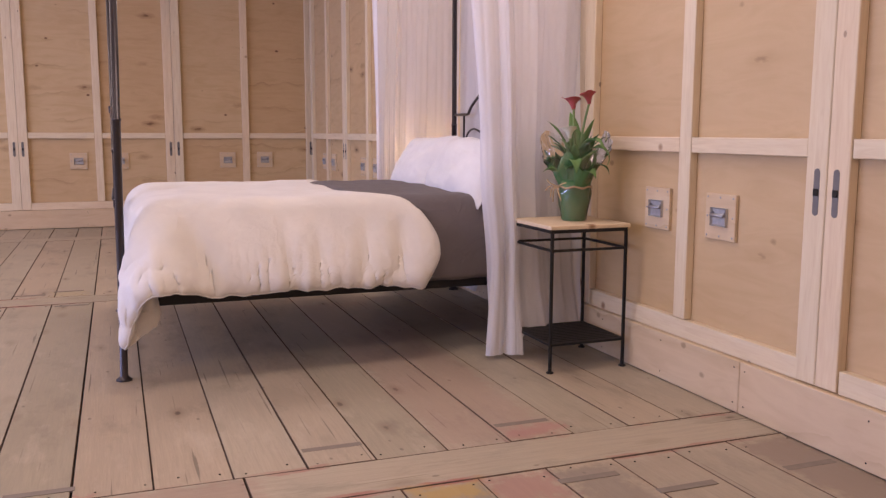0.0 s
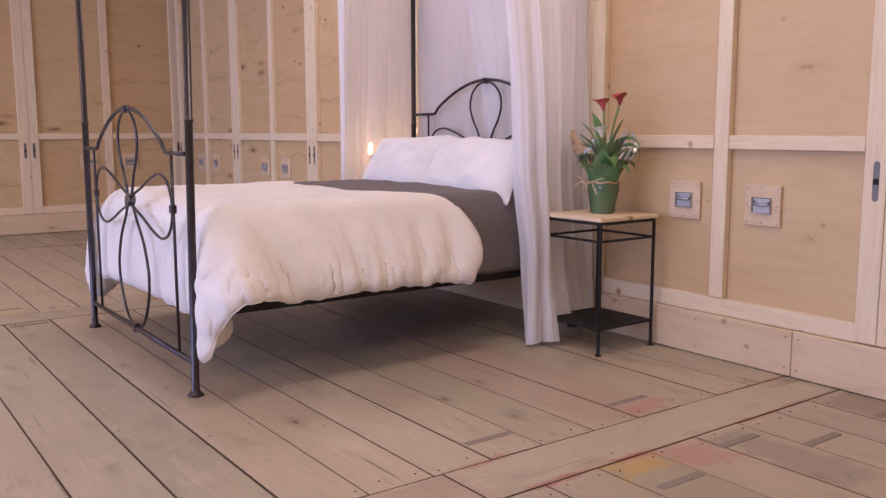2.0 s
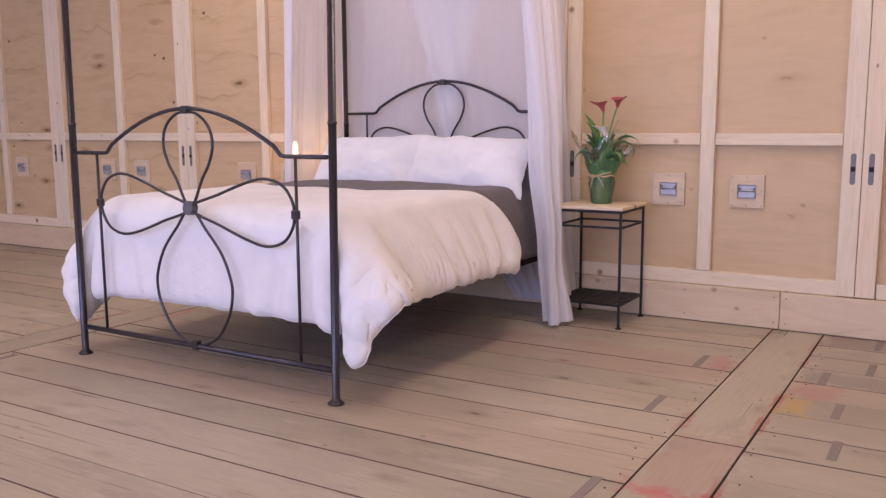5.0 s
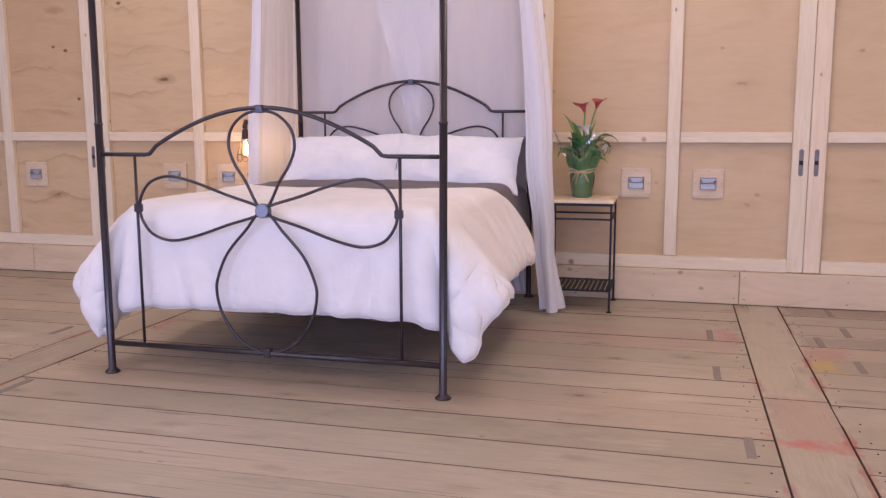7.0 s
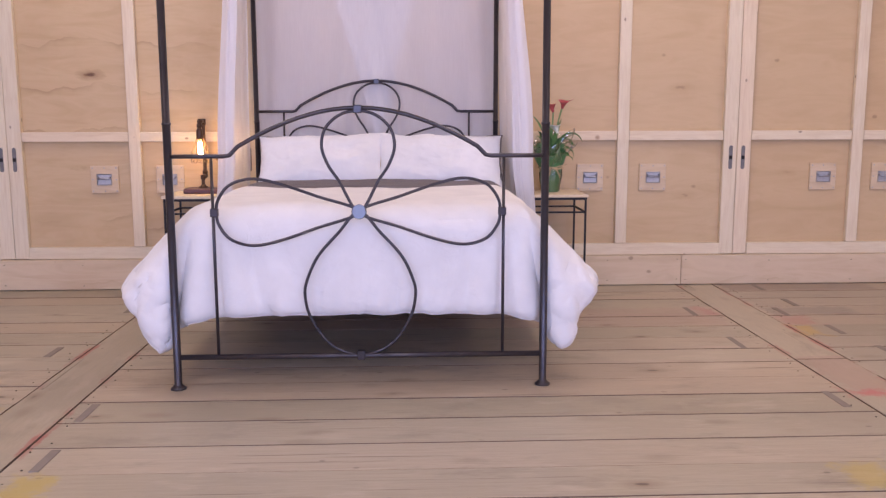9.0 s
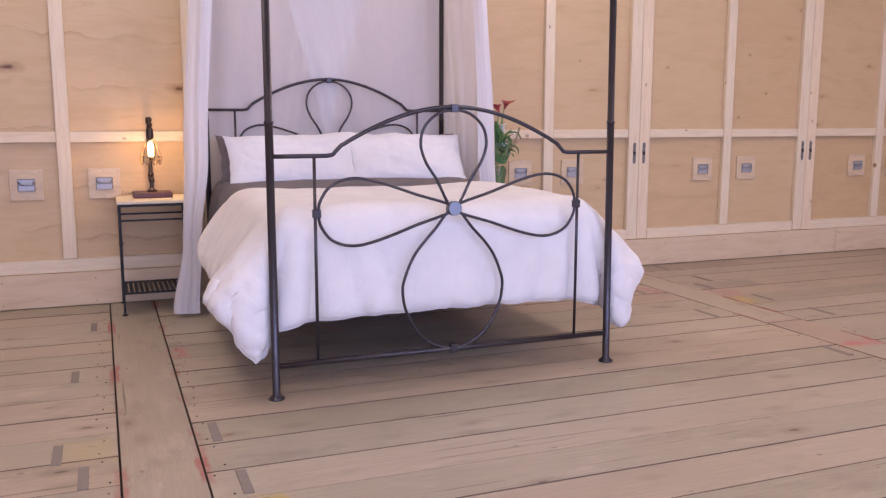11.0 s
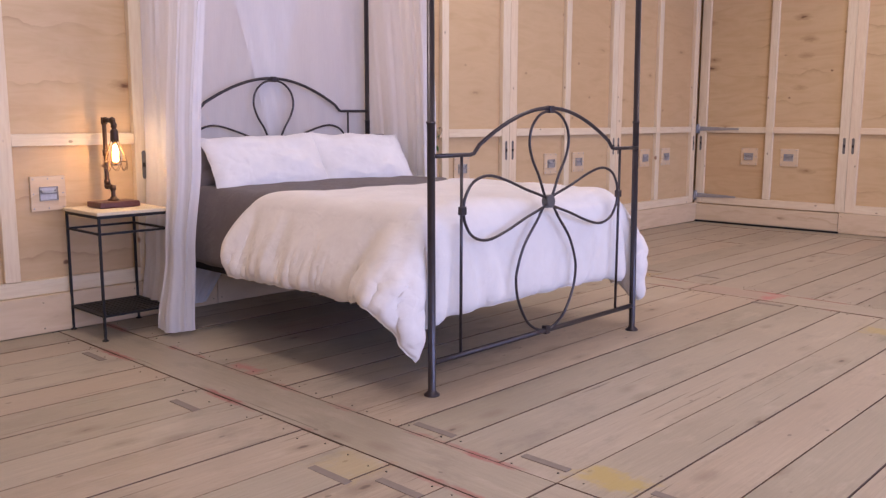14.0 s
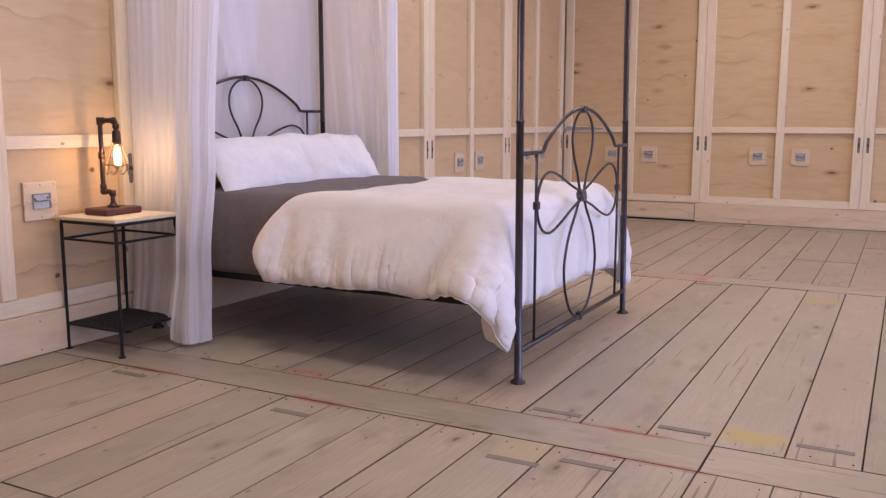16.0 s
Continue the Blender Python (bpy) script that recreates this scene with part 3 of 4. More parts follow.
PROFILE_LOW = [(0, 0), (0.09, 0.09), (0.178, 0.19), (0.225, 0.29), (0.236, 0.36), (0.212, 0.46), (0.13, 0.575), (0, 0.622)]


def petal(profile, direction):
    """A closed teardrop loop from the hub along a direction in the y-z plane."""
    d = Vector((0, *direction))
    side = Vector((0, -d.z, d.y))
    pts = [side * w + d * a for w, a in profile] + [side * -w + d * a for w, a in reversed(profile[1:-1])]
    return spline(pts, 6, True)


def flower_board(bed, x, lift, low_rail):
    """The arch, petals, hub, balusters and rail between two posts."""
    hub = 0.765 + lift
    z0 = 1.0 + lift
    arc = [(x, y, z0 + 0.2 * math.cos(math.pi / 2 * abs(y) / 0.56) ** 0.9) for y in [0.5 - i * 0.05 for i in range(21)]]
    path = [(x, 0.775, z0), (x, 0.66, z0), (x, 0.56, z0), (x, 0.535, z0 + 0.004)] + arc + [(x, -0.535, z0 + 0.004), (x, -0.56, z0), (x, -0.66, z0), (x, -0.775, z0)]
    part("arch", tube("arch", path, 0.0092, 12), IRON, bed)
    for prof, d in ((PROFILE_TOP, (0, 1)), (PROFILE_SIDE, (1, 0)), (PROFILE_SIDE, (-1, 0)), (PROFILE_LOW, (0, -1))):
        pts = [p + Vector((x, 0, hub)) for p in petal(prof, d)]
        if d == (0, -1) and lift:
            pts = [Vector((p.x, p.y, max(p.z, low_rail))) for p in pts]
        part("petal", tube("petal", pts, 0.0066, 10, True), IRON, bed)
    part("hub", turned("hub", [(0.029, -0.018), (0.0315, -0.015), (0.0315, 0.015), (0.029, 0.018)], 24, False), HUB_STEEL, bed, at=pose(x, 0, hub, 0, 97, 0))
    for y in (-0.612, 0.612):
        part("baluster", tube("baluster", [(x, y, low_rail), (x, y, z0)], 0.0068, 10), IRON, bed)
        part("clip", block("clip", (0.024, 0.034, 0.036), (x, y * 0.99, hub), 0.003), IRON, bed)
    part("clip", block("clip", (0.03, 0.036, 0.034), (x, 0, z0 + 0.194), 0.003), IRON, bed)
    part("clip", block("clip", (0.03, 0.034, 0.04), (x, 0, low_rail + 0.003), 0.003), IRON, bed)
    part("low_rail", tube("low_rail", [(x, -0.775, low_rail), (x, 0.775, low_rail)], 0.0125, 12), IRON, bed)


bed = thing("canopy_bed", "dark wrought-iron four-poster bed with flower-shaped scrollwork", "bed")
HEADBOARD_X, POST_Y, TOP_Z = 2.17, 0.79, 2.25
for x in (0, HEADBOARD_X):
    for y in (-POST_Y, POST_Y):
        prof = [(0.034, 0.0), (0.034, 0.006), (0.024, 0.014), (0.0168, 0.022), (0.0168, 1.128), (0.0198, 1.13), (0.0198, 1.138), (0.0158, 1.14), (0.0158, TOP_Z)]
        lean = 0 if x else (0.9 if y < 0 else 0.3)
        part("post", turned("post", prof, 20), IRON, bed, at=pose(x, y, 0, 0, lean, 0))
flower_board(bed, 0.0, 0.0, 0.14)
flower_board(bed, HEADBOARD_X, 0.2, 0.36)
for y in (-0.77, 0.77):
    part("side_rail", block("side_rail", (HEADBOARD_X - 0.12, 0.03, 0.05), (HEADBOARD_X / 2 + 0.05, y, 0.345), 0.003), BLACK_STEEL, bed)
    part("canopy_rail", tube("canopy_rail", [(0, y, TOP_Z), (HEADBOARD_X, y, TOP_Z)], 0.0125, 12), IRON, bed)
for x in (0, HEADBOARD_X):
    part("canopy_rail", tube("canopy_rail", [(x, -0.79, TOP_Z), (x, 0.79, TOP_Z)], 0.0125, 12), IRON, bed)
for i in range(9):
    part("slat", block("slat", (0.07, 1.5, 0.018), (0.15 + i * 0.235, 0, 0.352), 0.003), BLACK_STEEL, bed)

mattress = tagged(new("mattress", block("mattress", (1.93, 1.44, 0.35), (1.125, 0, 0.54), 0.07)), "thick mattress under grey bed linen", "mattress")
mattress.data.materials.append(GREY_CLOTH)


def puffed(name, rows, thick, rim):
    """A stuffed cloth: the grid of points, given a thickness that rounds off to nothing at the rim."""
    g = np.array([[tuple(p) for p in r] for r in rows])
    du, dv = np.gradient(g, axis=0), np.gradient(g, axis=1)
    nrm = np.cross(du, dv)
    nrm /= np.linalg.norm(nrm, axis=2, keepdims=True) + 1e-9
    m, n = g.shape[:2]
    lu = np.concatenate([np.zeros((1, n)), np.cumsum(np.linalg.norm(np.diff(g, axis=0), axis=2), axis=0)])
    lv = np.concatenate([np.zeros((m, 1)), np.cumsum(np.linalg.norm(np.diff(g, axis=1), axis=2), axis=1)], axis=1)
    e = np.minimum(np.minimum(lu, lu[-1:] - lu), np.minimum(lv, lv[:, -1:] - lv))
    k = np.clip(e / rim, 0, 1)
    t = (thick * np.sqrt(np.maximum(0, 1 - (1 - k) ** 2)))[..., None]
    a, b = (g + nrm * t).reshape(-1, 3), (g - nrm * t).reshape(-1, 3)
    faces = [(i * n + j, i * n + j + 1, (i + 1) * n + j + 1, (i + 1) * n + j) for i in range(m - 1) for j in range(n - 1)]
    off = m * n
    me = to_mesh(name, np.concatenate([a, b]).tolist(), faces + [tuple(off + q for q in reversed(f)) for f in faces], True)
    bm = bmesh.new()
    bm.from_mesh(me)
    bmesh.ops.remove_doubles(bm, verts=bm.verts, dist=0.0003)
    bmesh.ops.recalc_face_normals(bm, faces=bm.faces)
    bm.to_mesh(me)
    bm.free()
    me.polygons.foreach_set("use_smooth", [True] * len(me.polygons))
    return me


def head_edge(v):
    """Where the duvet ends towards the head, across the bed: turned back in the middle."""
    return 1.14 - 0.04 * v + 0.30 * smooth01(0.45, 0.95, abs(v)) - 0.10 * smooth01(0.98, 1.2, abs(v)) + 0.015 * math.sin(v * 7)


def grey_cover():
    """Grey linen over the mattress's head half, hanging down to the rail."""
    rows = []
    for i in range(60):
        x = 1.0 + 1.1 * i / 59
        row = []
        for j in range(101):
            v = (j / 100 * 2 - 1) * 1.135
            s = 1 if v > 0 else -1
            a = abs(v)
            drop = max(0.0, a - 0.70)
            under = 0.075 * smooth01(head_edge(v), head_edge(v) - 0.08, x)
            hang = smooth01(0.0, 0.12, drop)
            y = min(a, 0.70) + 0.105 * (1 - math.exp(-drop / 0.09)) + 0.03 * drop - under * 0.6 * hang
            z = 0.763 - under * (1 - hang) + 0.02 * math.cos(a * 1.8) - max(0.0, drop - 0.045 * (1 - math.exp(-drop / 0.05)))
            y += (0.014 * noise.noise(Vector((x * 5, z * 2, s * 7.0))) + 0.006 * noise.noise(Vector((x * 14, z * 3, s)))) * hang
            z += 0.006 * noise.noise(Vector((x * 6, v * 5, 3))) + 0.004 * noise.noise(Vector((x * 15, v * 9, 3)))
            row.append(Vector((x, s * y, z)))
        rows.append(row)
    return puffed("grey_blanket", rows, 0.006, 0.02)


blanket = tagged(new("grey_blanket", grey_cover()), "dark grey linen cover smoothed over the mattress", "bed cover")
blanket.data.materials.append(GREY_CLOTH)


def drape(flat, start, steps=150, rounds=22):
    """A loose cloth let hang over the mattress, outside the rails and behind the foot bars, until it rests."""
    p, prev = start.copy(), start.copy()
    nu, nv = flat.shape[:2]
    # what lies on the mattress stays where it was laid
    lies = np.clip((flat[..., 0] - 0.16) / 0.12, 0, 1) * np.clip((0.72 - np.abs(flat[..., 1])) / 0.10, 0, 1)
    lies = lies[..., None] * np.array((1.0, 1.0, 0.0))
    links = []
    for (su, sv), stiff in (((1, 0), 0.95), ((0, 1), 0.95), ((1, 1), 0.5), ((1, -1), 0.5), ((3, 0), 0.10), ((0, 3), 0.10)):
        ua, ub = slice(0, nu - su), slice(su, nu)
        va, vb = (slice(0, nv - sv), slice(sv, nv)) if sv >= 0 else (slice(-sv, nv), slice(0, nv + sv))
        rest = np.linalg.norm(flat[ua, va] - flat[ub, vb], axis=2)
        if (su, sv) == (0, 1):
            rest[-2:] *= 0.93
            rest[:2] *= 0.97
        if (su, sv) == (1, 0):
            rest[:, :3] *= 0.88
            rest[:, -3:] *= 0.88
        links.append((ua, va, ub, vb, rest, stiff))
    mid, half, rnd = np.array((1.13, 0.0, 0.49)), np.array((1.055, 0.785, 0.265)), 0.11
    for step in range(steps):
        du, dv = np.gradient(p, axis=0), np.gradient(p, axis=1)
        nrm = np.cross(du, dv)
        nrm /= np.linalg.norm(nrm, axis=2, keepdims=True) + 1e-9
        nrm *= np.sign(nrm[nu // 2, nv // 2, 2])
        loft = np.clip((0.75 - p[..., 2]) / 0.08, 0, 1) * np.clip((p[..., 2] - 0.34) / 0.12, 0, 1) * np.clip((np.abs(p[..., 1]) - 0.70) / 0.08, 0, 1)
        loft *= 1 + 1.6 * np.clip((0.30 - p[..., 0]) / 0.25, 0, 1)
        pull = np.array((0, 0, -0.0004)) + nrm * 0.00027 * loft[..., None]
        vel = (p - prev) * 0.93
        prev = p.copy()
        p = p + vel + pull
        for _ in range(rounds):
            for ua, va, ub, vb, rest, stiff in links:
                d = p[ub, vb] - p[ua, va]
                ln = np.linalg.norm(d, axis=2)
                move = d * (0.42 * stiff * (ln - rest) / (ln + 1e-9))[..., None]
                p[ua, va] += move
                p[ub, vb] -= move
            p += lies * (start - p)
            # the mattress
            q = p - mid
            w = np.abs(q) - (half - rnd)
            out = np.maximum(w, 0)
            ln = np.linalg.norm(out, axis=2)
            inside = np.max(w, axis=2)
            touch = (ln < rnd) & (inside > 0)
            push = np.where(touch, (rnd - ln) / (ln + 1e-6), 0)[..., None] * out * np.sign(q)
            p += push
            # the foot bars between the posts, and the posts themselves
            bars = (np.abs(p[..., 1]) < 0.80) & (p[..., 0] < 0.045) & (p[..., 2] < 1.0)
            p[..., 0] = np.where(bars, 0.045, p[..., 0])
            for y in (-POST_Y, POST_Y):
                dx, dy = p[..., 0], p[..., 1] - y
                r = np.hypot(dx, dy) + 1e-9
                k = np.where(r < 0.05, 0.05 / r - 1, 0)
                p[..., 0] += dx * k
                p[..., 1] += dy * k
    return p


def finer(g):
    """Twice as many points along the first axis, on smooth curves."""
    e = np.concatenate([2 * g[:1] - g[1:2], g, 2 * g[-1:] - g[-2:-1]])
    out = np.empty((2 * len(g) - 1,) + g.shape[1:])
    out[::2] = g
    out[1::2] = (9 * (e[1:-2] + e[2:-1]) - e[:-3] - e[3:]) / 16
    return out


def duvet_mesh():
    """A puffy quilt laid over the mattress: flat on top, hanging at both sides and the foot, with drooping corners."""
    NU, NV, HALF, FOOT = 96, 132, 1.15, -0.315
    X0, YE, TOP = 0.14, 0.72, 0.765
    flat, start = np.zeros((NU, NV, 3)), np.zeros((NU, NV, 3))
    for i in range(NU):
        for j in range(NV):
            v = (j / (NV - 1) * 2 - 1) * HALF
            s = 1 if v > 0 else -1
            head = head_edge(v)
            x = head + (FOOT - head) * i / (NU - 1)
            # the quilt's corners are rounded
            a, b = max(0.0, X0 - x), max(0.0, abs(v) - YE)
            A, B = a / (X0 - FOOT), b / (HALF - YE)
            if A > 0 and B > 0:
                k = max(A, B) / (A ** 14 + B ** 14) ** (1 / 14)
                a, b = a * k, b * k
                x, v = X0 - a, s * (YE + b)
            flat[i, j] = (x, v, 0)
            rho = math.hypot(a, b)
            n = (noise.noise_vector(Vector((x * 7, v * 7, 1))) * 0.010 + noise.noise_vector(Vector((x * 24, v * 24, 4))) * 0.003) * smooth01(0.05, 0.25, rho)
            if b == 0:
                n *= 0.3
            out = 0.08 * (1 - math.exp(-rho / 0.06)) + 0.9 * min(a, b) * smooth01(0.0, 0.3, rho)
            ca, cb = (a / rho, b / rho) if rho > 0 else (0.0, 0.0)
            start[i, j] = (max(x, X0) - out * ca * (0.9 if b == 0 else 1.0) + n.x, s * (min(abs(v), YE) + out * cb) + n.y, TOP - max(0.0, rho - 0.05) * 0.97 + n.z)
    g = drape(flat, start)
    # ease the sharpest crumples, most of all at the hanging corners
    ease = 0.35 + 0.5 * np.clip((0.25 - g[1:-1, 1:-1, 0]) / 0.15, 0, 1) * np.clip((np.abs(g[1:-1, 1:-1, 1]) - 0.70) / 0.1, 0, 1)
    for _ in range(4):
        mean = (g[:-2, 1:-1] + g[2:, 1:-1] + g[1:-1, :-2] + g[1:-1, 2:]) / 4
        g[1:-1, 1:-1] += ease[..., None] * (mean - g[1:-1, 1:-1])
    g = finer(finer(g).transpose(1, 0, 2)).transpose(1, 0, 2)
    for i in range(g.shape[0]):
        for j in range(g.shape[1]):
            x, y, z = g[i, j]
            if z > 0.70:
                g[i, j, 2] += 0.010 * noise.noise(Vector((x * 3.2, y * 3.2, 4))) + 0.004 * noise.noise(Vector((x * 11, y * 8, 2)))
            else:
                # small creases towards the hem
                side = abs(y) > 0.80
                run = x if side else y
                k = smooth01(0.66, 0.40, z) * (1.0 if side else 0.45)
                f = 0.014 * noise.noise(Vector((run * 17, z * 2.5, 3))) + 0.009 * noise.noise(Vector((run * 38, z * 6, 7))) + 0.004 * noise.noise(Vector((run * 70, z * 30, 5)))
                g[i, j] += k * f * (np.array((0.0, math.copysign(1, y), 0.0)) if side else np.array((-0.5, 0.0, 0.0)))
                c = smooth01(0.42, 0.12, x) * smooth01(0.80, 0.86, abs(y)) * smooth01(0.62, 0.45, z)
                w = noise.noise_vector(Vector((x * 13, y * 13, z * 9))) * 0.014 + noise.noise_vector(Vector((x * 30, y * 30, z * 22))) * 0.008
                g[i, j] += c * np.array(w)
                g[i, j, 2] += k * (0.016 * noise.noise(Vector((run * 8, 1.5, math.copysign(3, y)))) + 0.008 * noise.noise(Vector((run * 27, 4.5, math.copysign(3, y)))))
    rim = [*g[0, :-1], *g[:-1, -1], *g[-1, :0:-1], *g[:0:-1, 0]]
    return puffed("duvet", g.tolist(), 0.030, 0.07), rim[::2]


quilt, rim = duvet_mesh()
duvet = tagged(new("duvet", quilt), "puffy white cotton duvet hanging over the bed's sides", "duvet")
duvet.data.materials.append(DUVET)
part("hem_seam", tube("hem_seam", rim, 0.0032, 6, True), DUVET, duvet, "stitched white seam round the edge")


def pillow_mesh(name, w, h, d, seed):
    """A stuffed cushion with pinched corners and soft dents, upright in x-z."""
    n, m = 66, 44
    front, back = [], []
    for sgn, rows in ((1, front), (-1, back)):
        for i in range(m):
            row = []
            for j in range(n):
                a, b = j / (n - 1) * 2 - 1, i / (m - 1) * 2 - 1
                x = a * w / 2 * (1 - 0.05 * (1 - b * b) ** 1.3 * abs(a) ** 3 + 0.012 * abs(a * b) ** 8)
                z = b * h / 2 * (1 - 0.07 * (1 - a ** 4) * abs(b) ** 3)
                body = max(0.0, (1 - abs(a) ** 3.2) * (1 - abs(b) ** 2.6)) ** 0.72
                y = sgn * d / 2 * body
                k = noise.noise(Vector((a * 2.2 + seed, b * 2, sgn))) * 0.022 + noise.noise(Vector((a * 7 + seed, b * 6, sgn))) * 0.006 + noise.noise(Vector((a * 16 + seed, b * 9, sgn))) * 0.003 * max(abs(a), abs(b)) ** 2
                y += k * body
                row.append((x + 0.008 * noise.noise(Vector((b * 3, seed, 1))) * abs(a), y, z + k * 0.4 + 0.010 * noise.noise(Vector((a * 3, seed, 5))) * abs(b)))
            rows.append(row)
    verts = [v for r in front for v in r] + [v for r in back for v in r]
    off = n * m
    faces = [(i * n + j, i * n + j + 1, (i + 1) * n + j + 1, (i + 1) * n + j) for i in range(m - 1) for j in range(n - 1)]
    faces += [tuple(off + k for k in reversed(f)) for f in faces]
    me = to_mesh(name, verts, faces, True)
    bm = bmesh.new()
    bm.from_mesh(me)
    bmesh.ops.remove_doubles(bm, verts=bm.verts, dist=0.0004)
    bmesh.ops.recalc_face_normals(bm, faces=bm.faces)
    bm.to_mesh(me)
    bm.free()
    me.polygons.foreach_set("use_smooth", [True] * len(me.polygons))
    return me


for k, y in enumerate((0.336, -0.407)):
    pl = tagged(new("pillow", pillow_mesh("pillow", 0.78, 0.40, 0.19, 3.0 * k)), "white cotton pillow leaning against a grey pillow", "pillow", "white pillows")
    pl.data.materials.append(PILLOW)
    pl.matrix_basis = pose(1.765, y, 0.885, 0, 0, 0) @ pose(0, 0, 0, 0, 32, 0) @ pose(0, 0, 0, 0, 0, 90 + (3 if k else -3))
    gp = tagged(new("pillow", pillow_mesh("pillow", 0.74, 0.36, 0.15, 9.0 + k)), "dark grey linen pillow behind a white one", "pillow", "grey pillows")
    gp.data.materials.append(GREY_CLOTH)
    gp.matrix_basis = pose(1.955, y + (0.045 if y > 0 else -0.045), 0.885) @ pose(0, 0, 0, 0, 28, 0) @ pose(0, 0, 0, 0, 0, 90)


# ---- curtains ----
def curtain_mesh(paths, z0_of, folds, amp, seed, steps=220, rows=64):
    """A hanging cloth through paths at several heights, from the hem up to the canopy, with folds that fade upwards."""
    levels = sorted(paths)
    lines = {z: spline(paths[z], 24) for z in levels}

    def along(path, s):
        k = s * (len(path) - 1)
        i = min(int(k), len(path) - 2)
        return path[i].lerp(path[i + 1], k - i)

    def place(s, z):
        lo = max([q for q in levels if q <= z], default=levels[0])
        hi = min([q for q in levels if q > z], default=levels[-1])
        t = smooth01(lo, hi, z) if hi > lo else 0.0
        return along(lines[lo], s).lerp(along(lines[hi], s), t)

    grid = []
    for r in range(rows):
        h = r / (rows - 1)
        row = []
        for i in range(steps):
            s = i / (steps - 1)
            z0 = z0_of(s)
            z = z0 + (TOP_Z - 0.01 - z0) * h ** 1.25
            p = place(s, z)
            t1 = place(min(1, s + 0.01), z) - place(max(0, s - 0.01), z)
            nrm = Vector((-t1.y, t1.x, 0)).normalized()
            q = s * folds
            w = q + 0.5 * noise.noise(Vector((q * 0.4, h * 1.4, seed)))
            f = noise.noise(Vector((w, h * 0.5, seed))) + 0.45 * noise.noise(Vector((w * 2.3, h * 0.8, seed + 4))) + 0.12 * noise.noise(Vector((w * 6.0, h * 1.2, 9.0)))
            p = p + nrm * (amp * (0.7 + 0.5 * math.exp(-h * 2.2)) * f + 0.018 * noise.noise(Vector((s * 2.0, h * 2.4, 8))))
            row.append((p.x, p.y, z))
        grid.append(row)
    return sheet("curtain", grid, True)


for s in (-1, 1):
    # gathered in front of the post, drawn in towards the bed at mattress height and spreading a little at the hem
    hem = [(2.20, s * 0.93, 0), (2.08, s * 0.95, 0), (1.97, s * 0.97, 0), (1.87, s * 1.01, 0), (1.78, s * 1.055, 0), (1.70, s * 1.05, 0), (1.65, s * 0.985, 0), (1.68, s * 0.93, 0)]
    waist = [(2.21, s * 0.88, 0), (2.08, s * 0.90, 0), (1.97, s * 0.92, 0), (1.86, s * 0.95, 0), (1.79, s * 0.985, 0), (1.73, s * 0.985, 0), (1.67, s * 0.945, 0), (1.68, s * 0.90, 0)]
    side = [(2.22, s * 0.85, 0), (2.08, s * 0.87, 0), (1.95, s * 0.89, 0), (1.85, s * 0.93, 0), (1.78, s * 0.96, 0), (1.71, s * 0.955, 0), (1.645, s * 0.90, 0), (1.67, s * 0.85, 0)]
    top = [(2.23, s * 0.835, 0), (2.08, s * 0.84, 0), (1.95, s * 0.845, 0), (1.84, s * 0.86, 0), (1.78, s * 0.87, 0), (1.71, s * 0.87, 0), (1.60, s * 0.83, 0), (1.64, s * 0.79, 0)]
    cu = tagged(new("curtain", curtain_mesh({0.0: hem, 0.42: waist, 0.95: side, 2.25: top}, lambda q: 0.11 - 0.095 * smooth01(0.38, 0.56, q) + 0.014 * noise.noise(Vector((q * 9, s, 0))) + 0.008, 8.4 + 0.5 * s, 0.05, 7.0 + s)),
                "sheer white voile curtain hanging from the bed canopy", "curtain", "bed curtains")
    cu.data.materials.append(SHEER)


def back_panel(s):
    """A sheer panel behind the headboard, its free edge drawn to the side."""
    grid = []
    for r in range(36):
        h = r / 35
        z = 0.03 + (TOP_Z - 0.04) * h
        inner = -0.38 + 0.62 * (1 - h) ** 0.85 if h > 0.2 else 0.19 + (0.2 - h) * 1.6
        row = []
        for i in range(90):
            q = i / 89
            y = 0.80 + (inner - 0.80) * q
            x = HEADBOARD_X + 0.040 + 0.008 * math.sin(q * 34 + 2 * noise.noise(Vector((q * 2, h, s)))) + 0.006 * s
            row.append((x, s * y, z))
        grid.append(row)
    return sheet("back_curtain", grid, True)


for s in (-1, 1):
    cu = tagged(new("back_curtain", back_panel(s)), "sheer white voile panel hanging behind the headboard", "curtain", "bed curtains")
    cu.data.materials.append(SHEER_BACK)


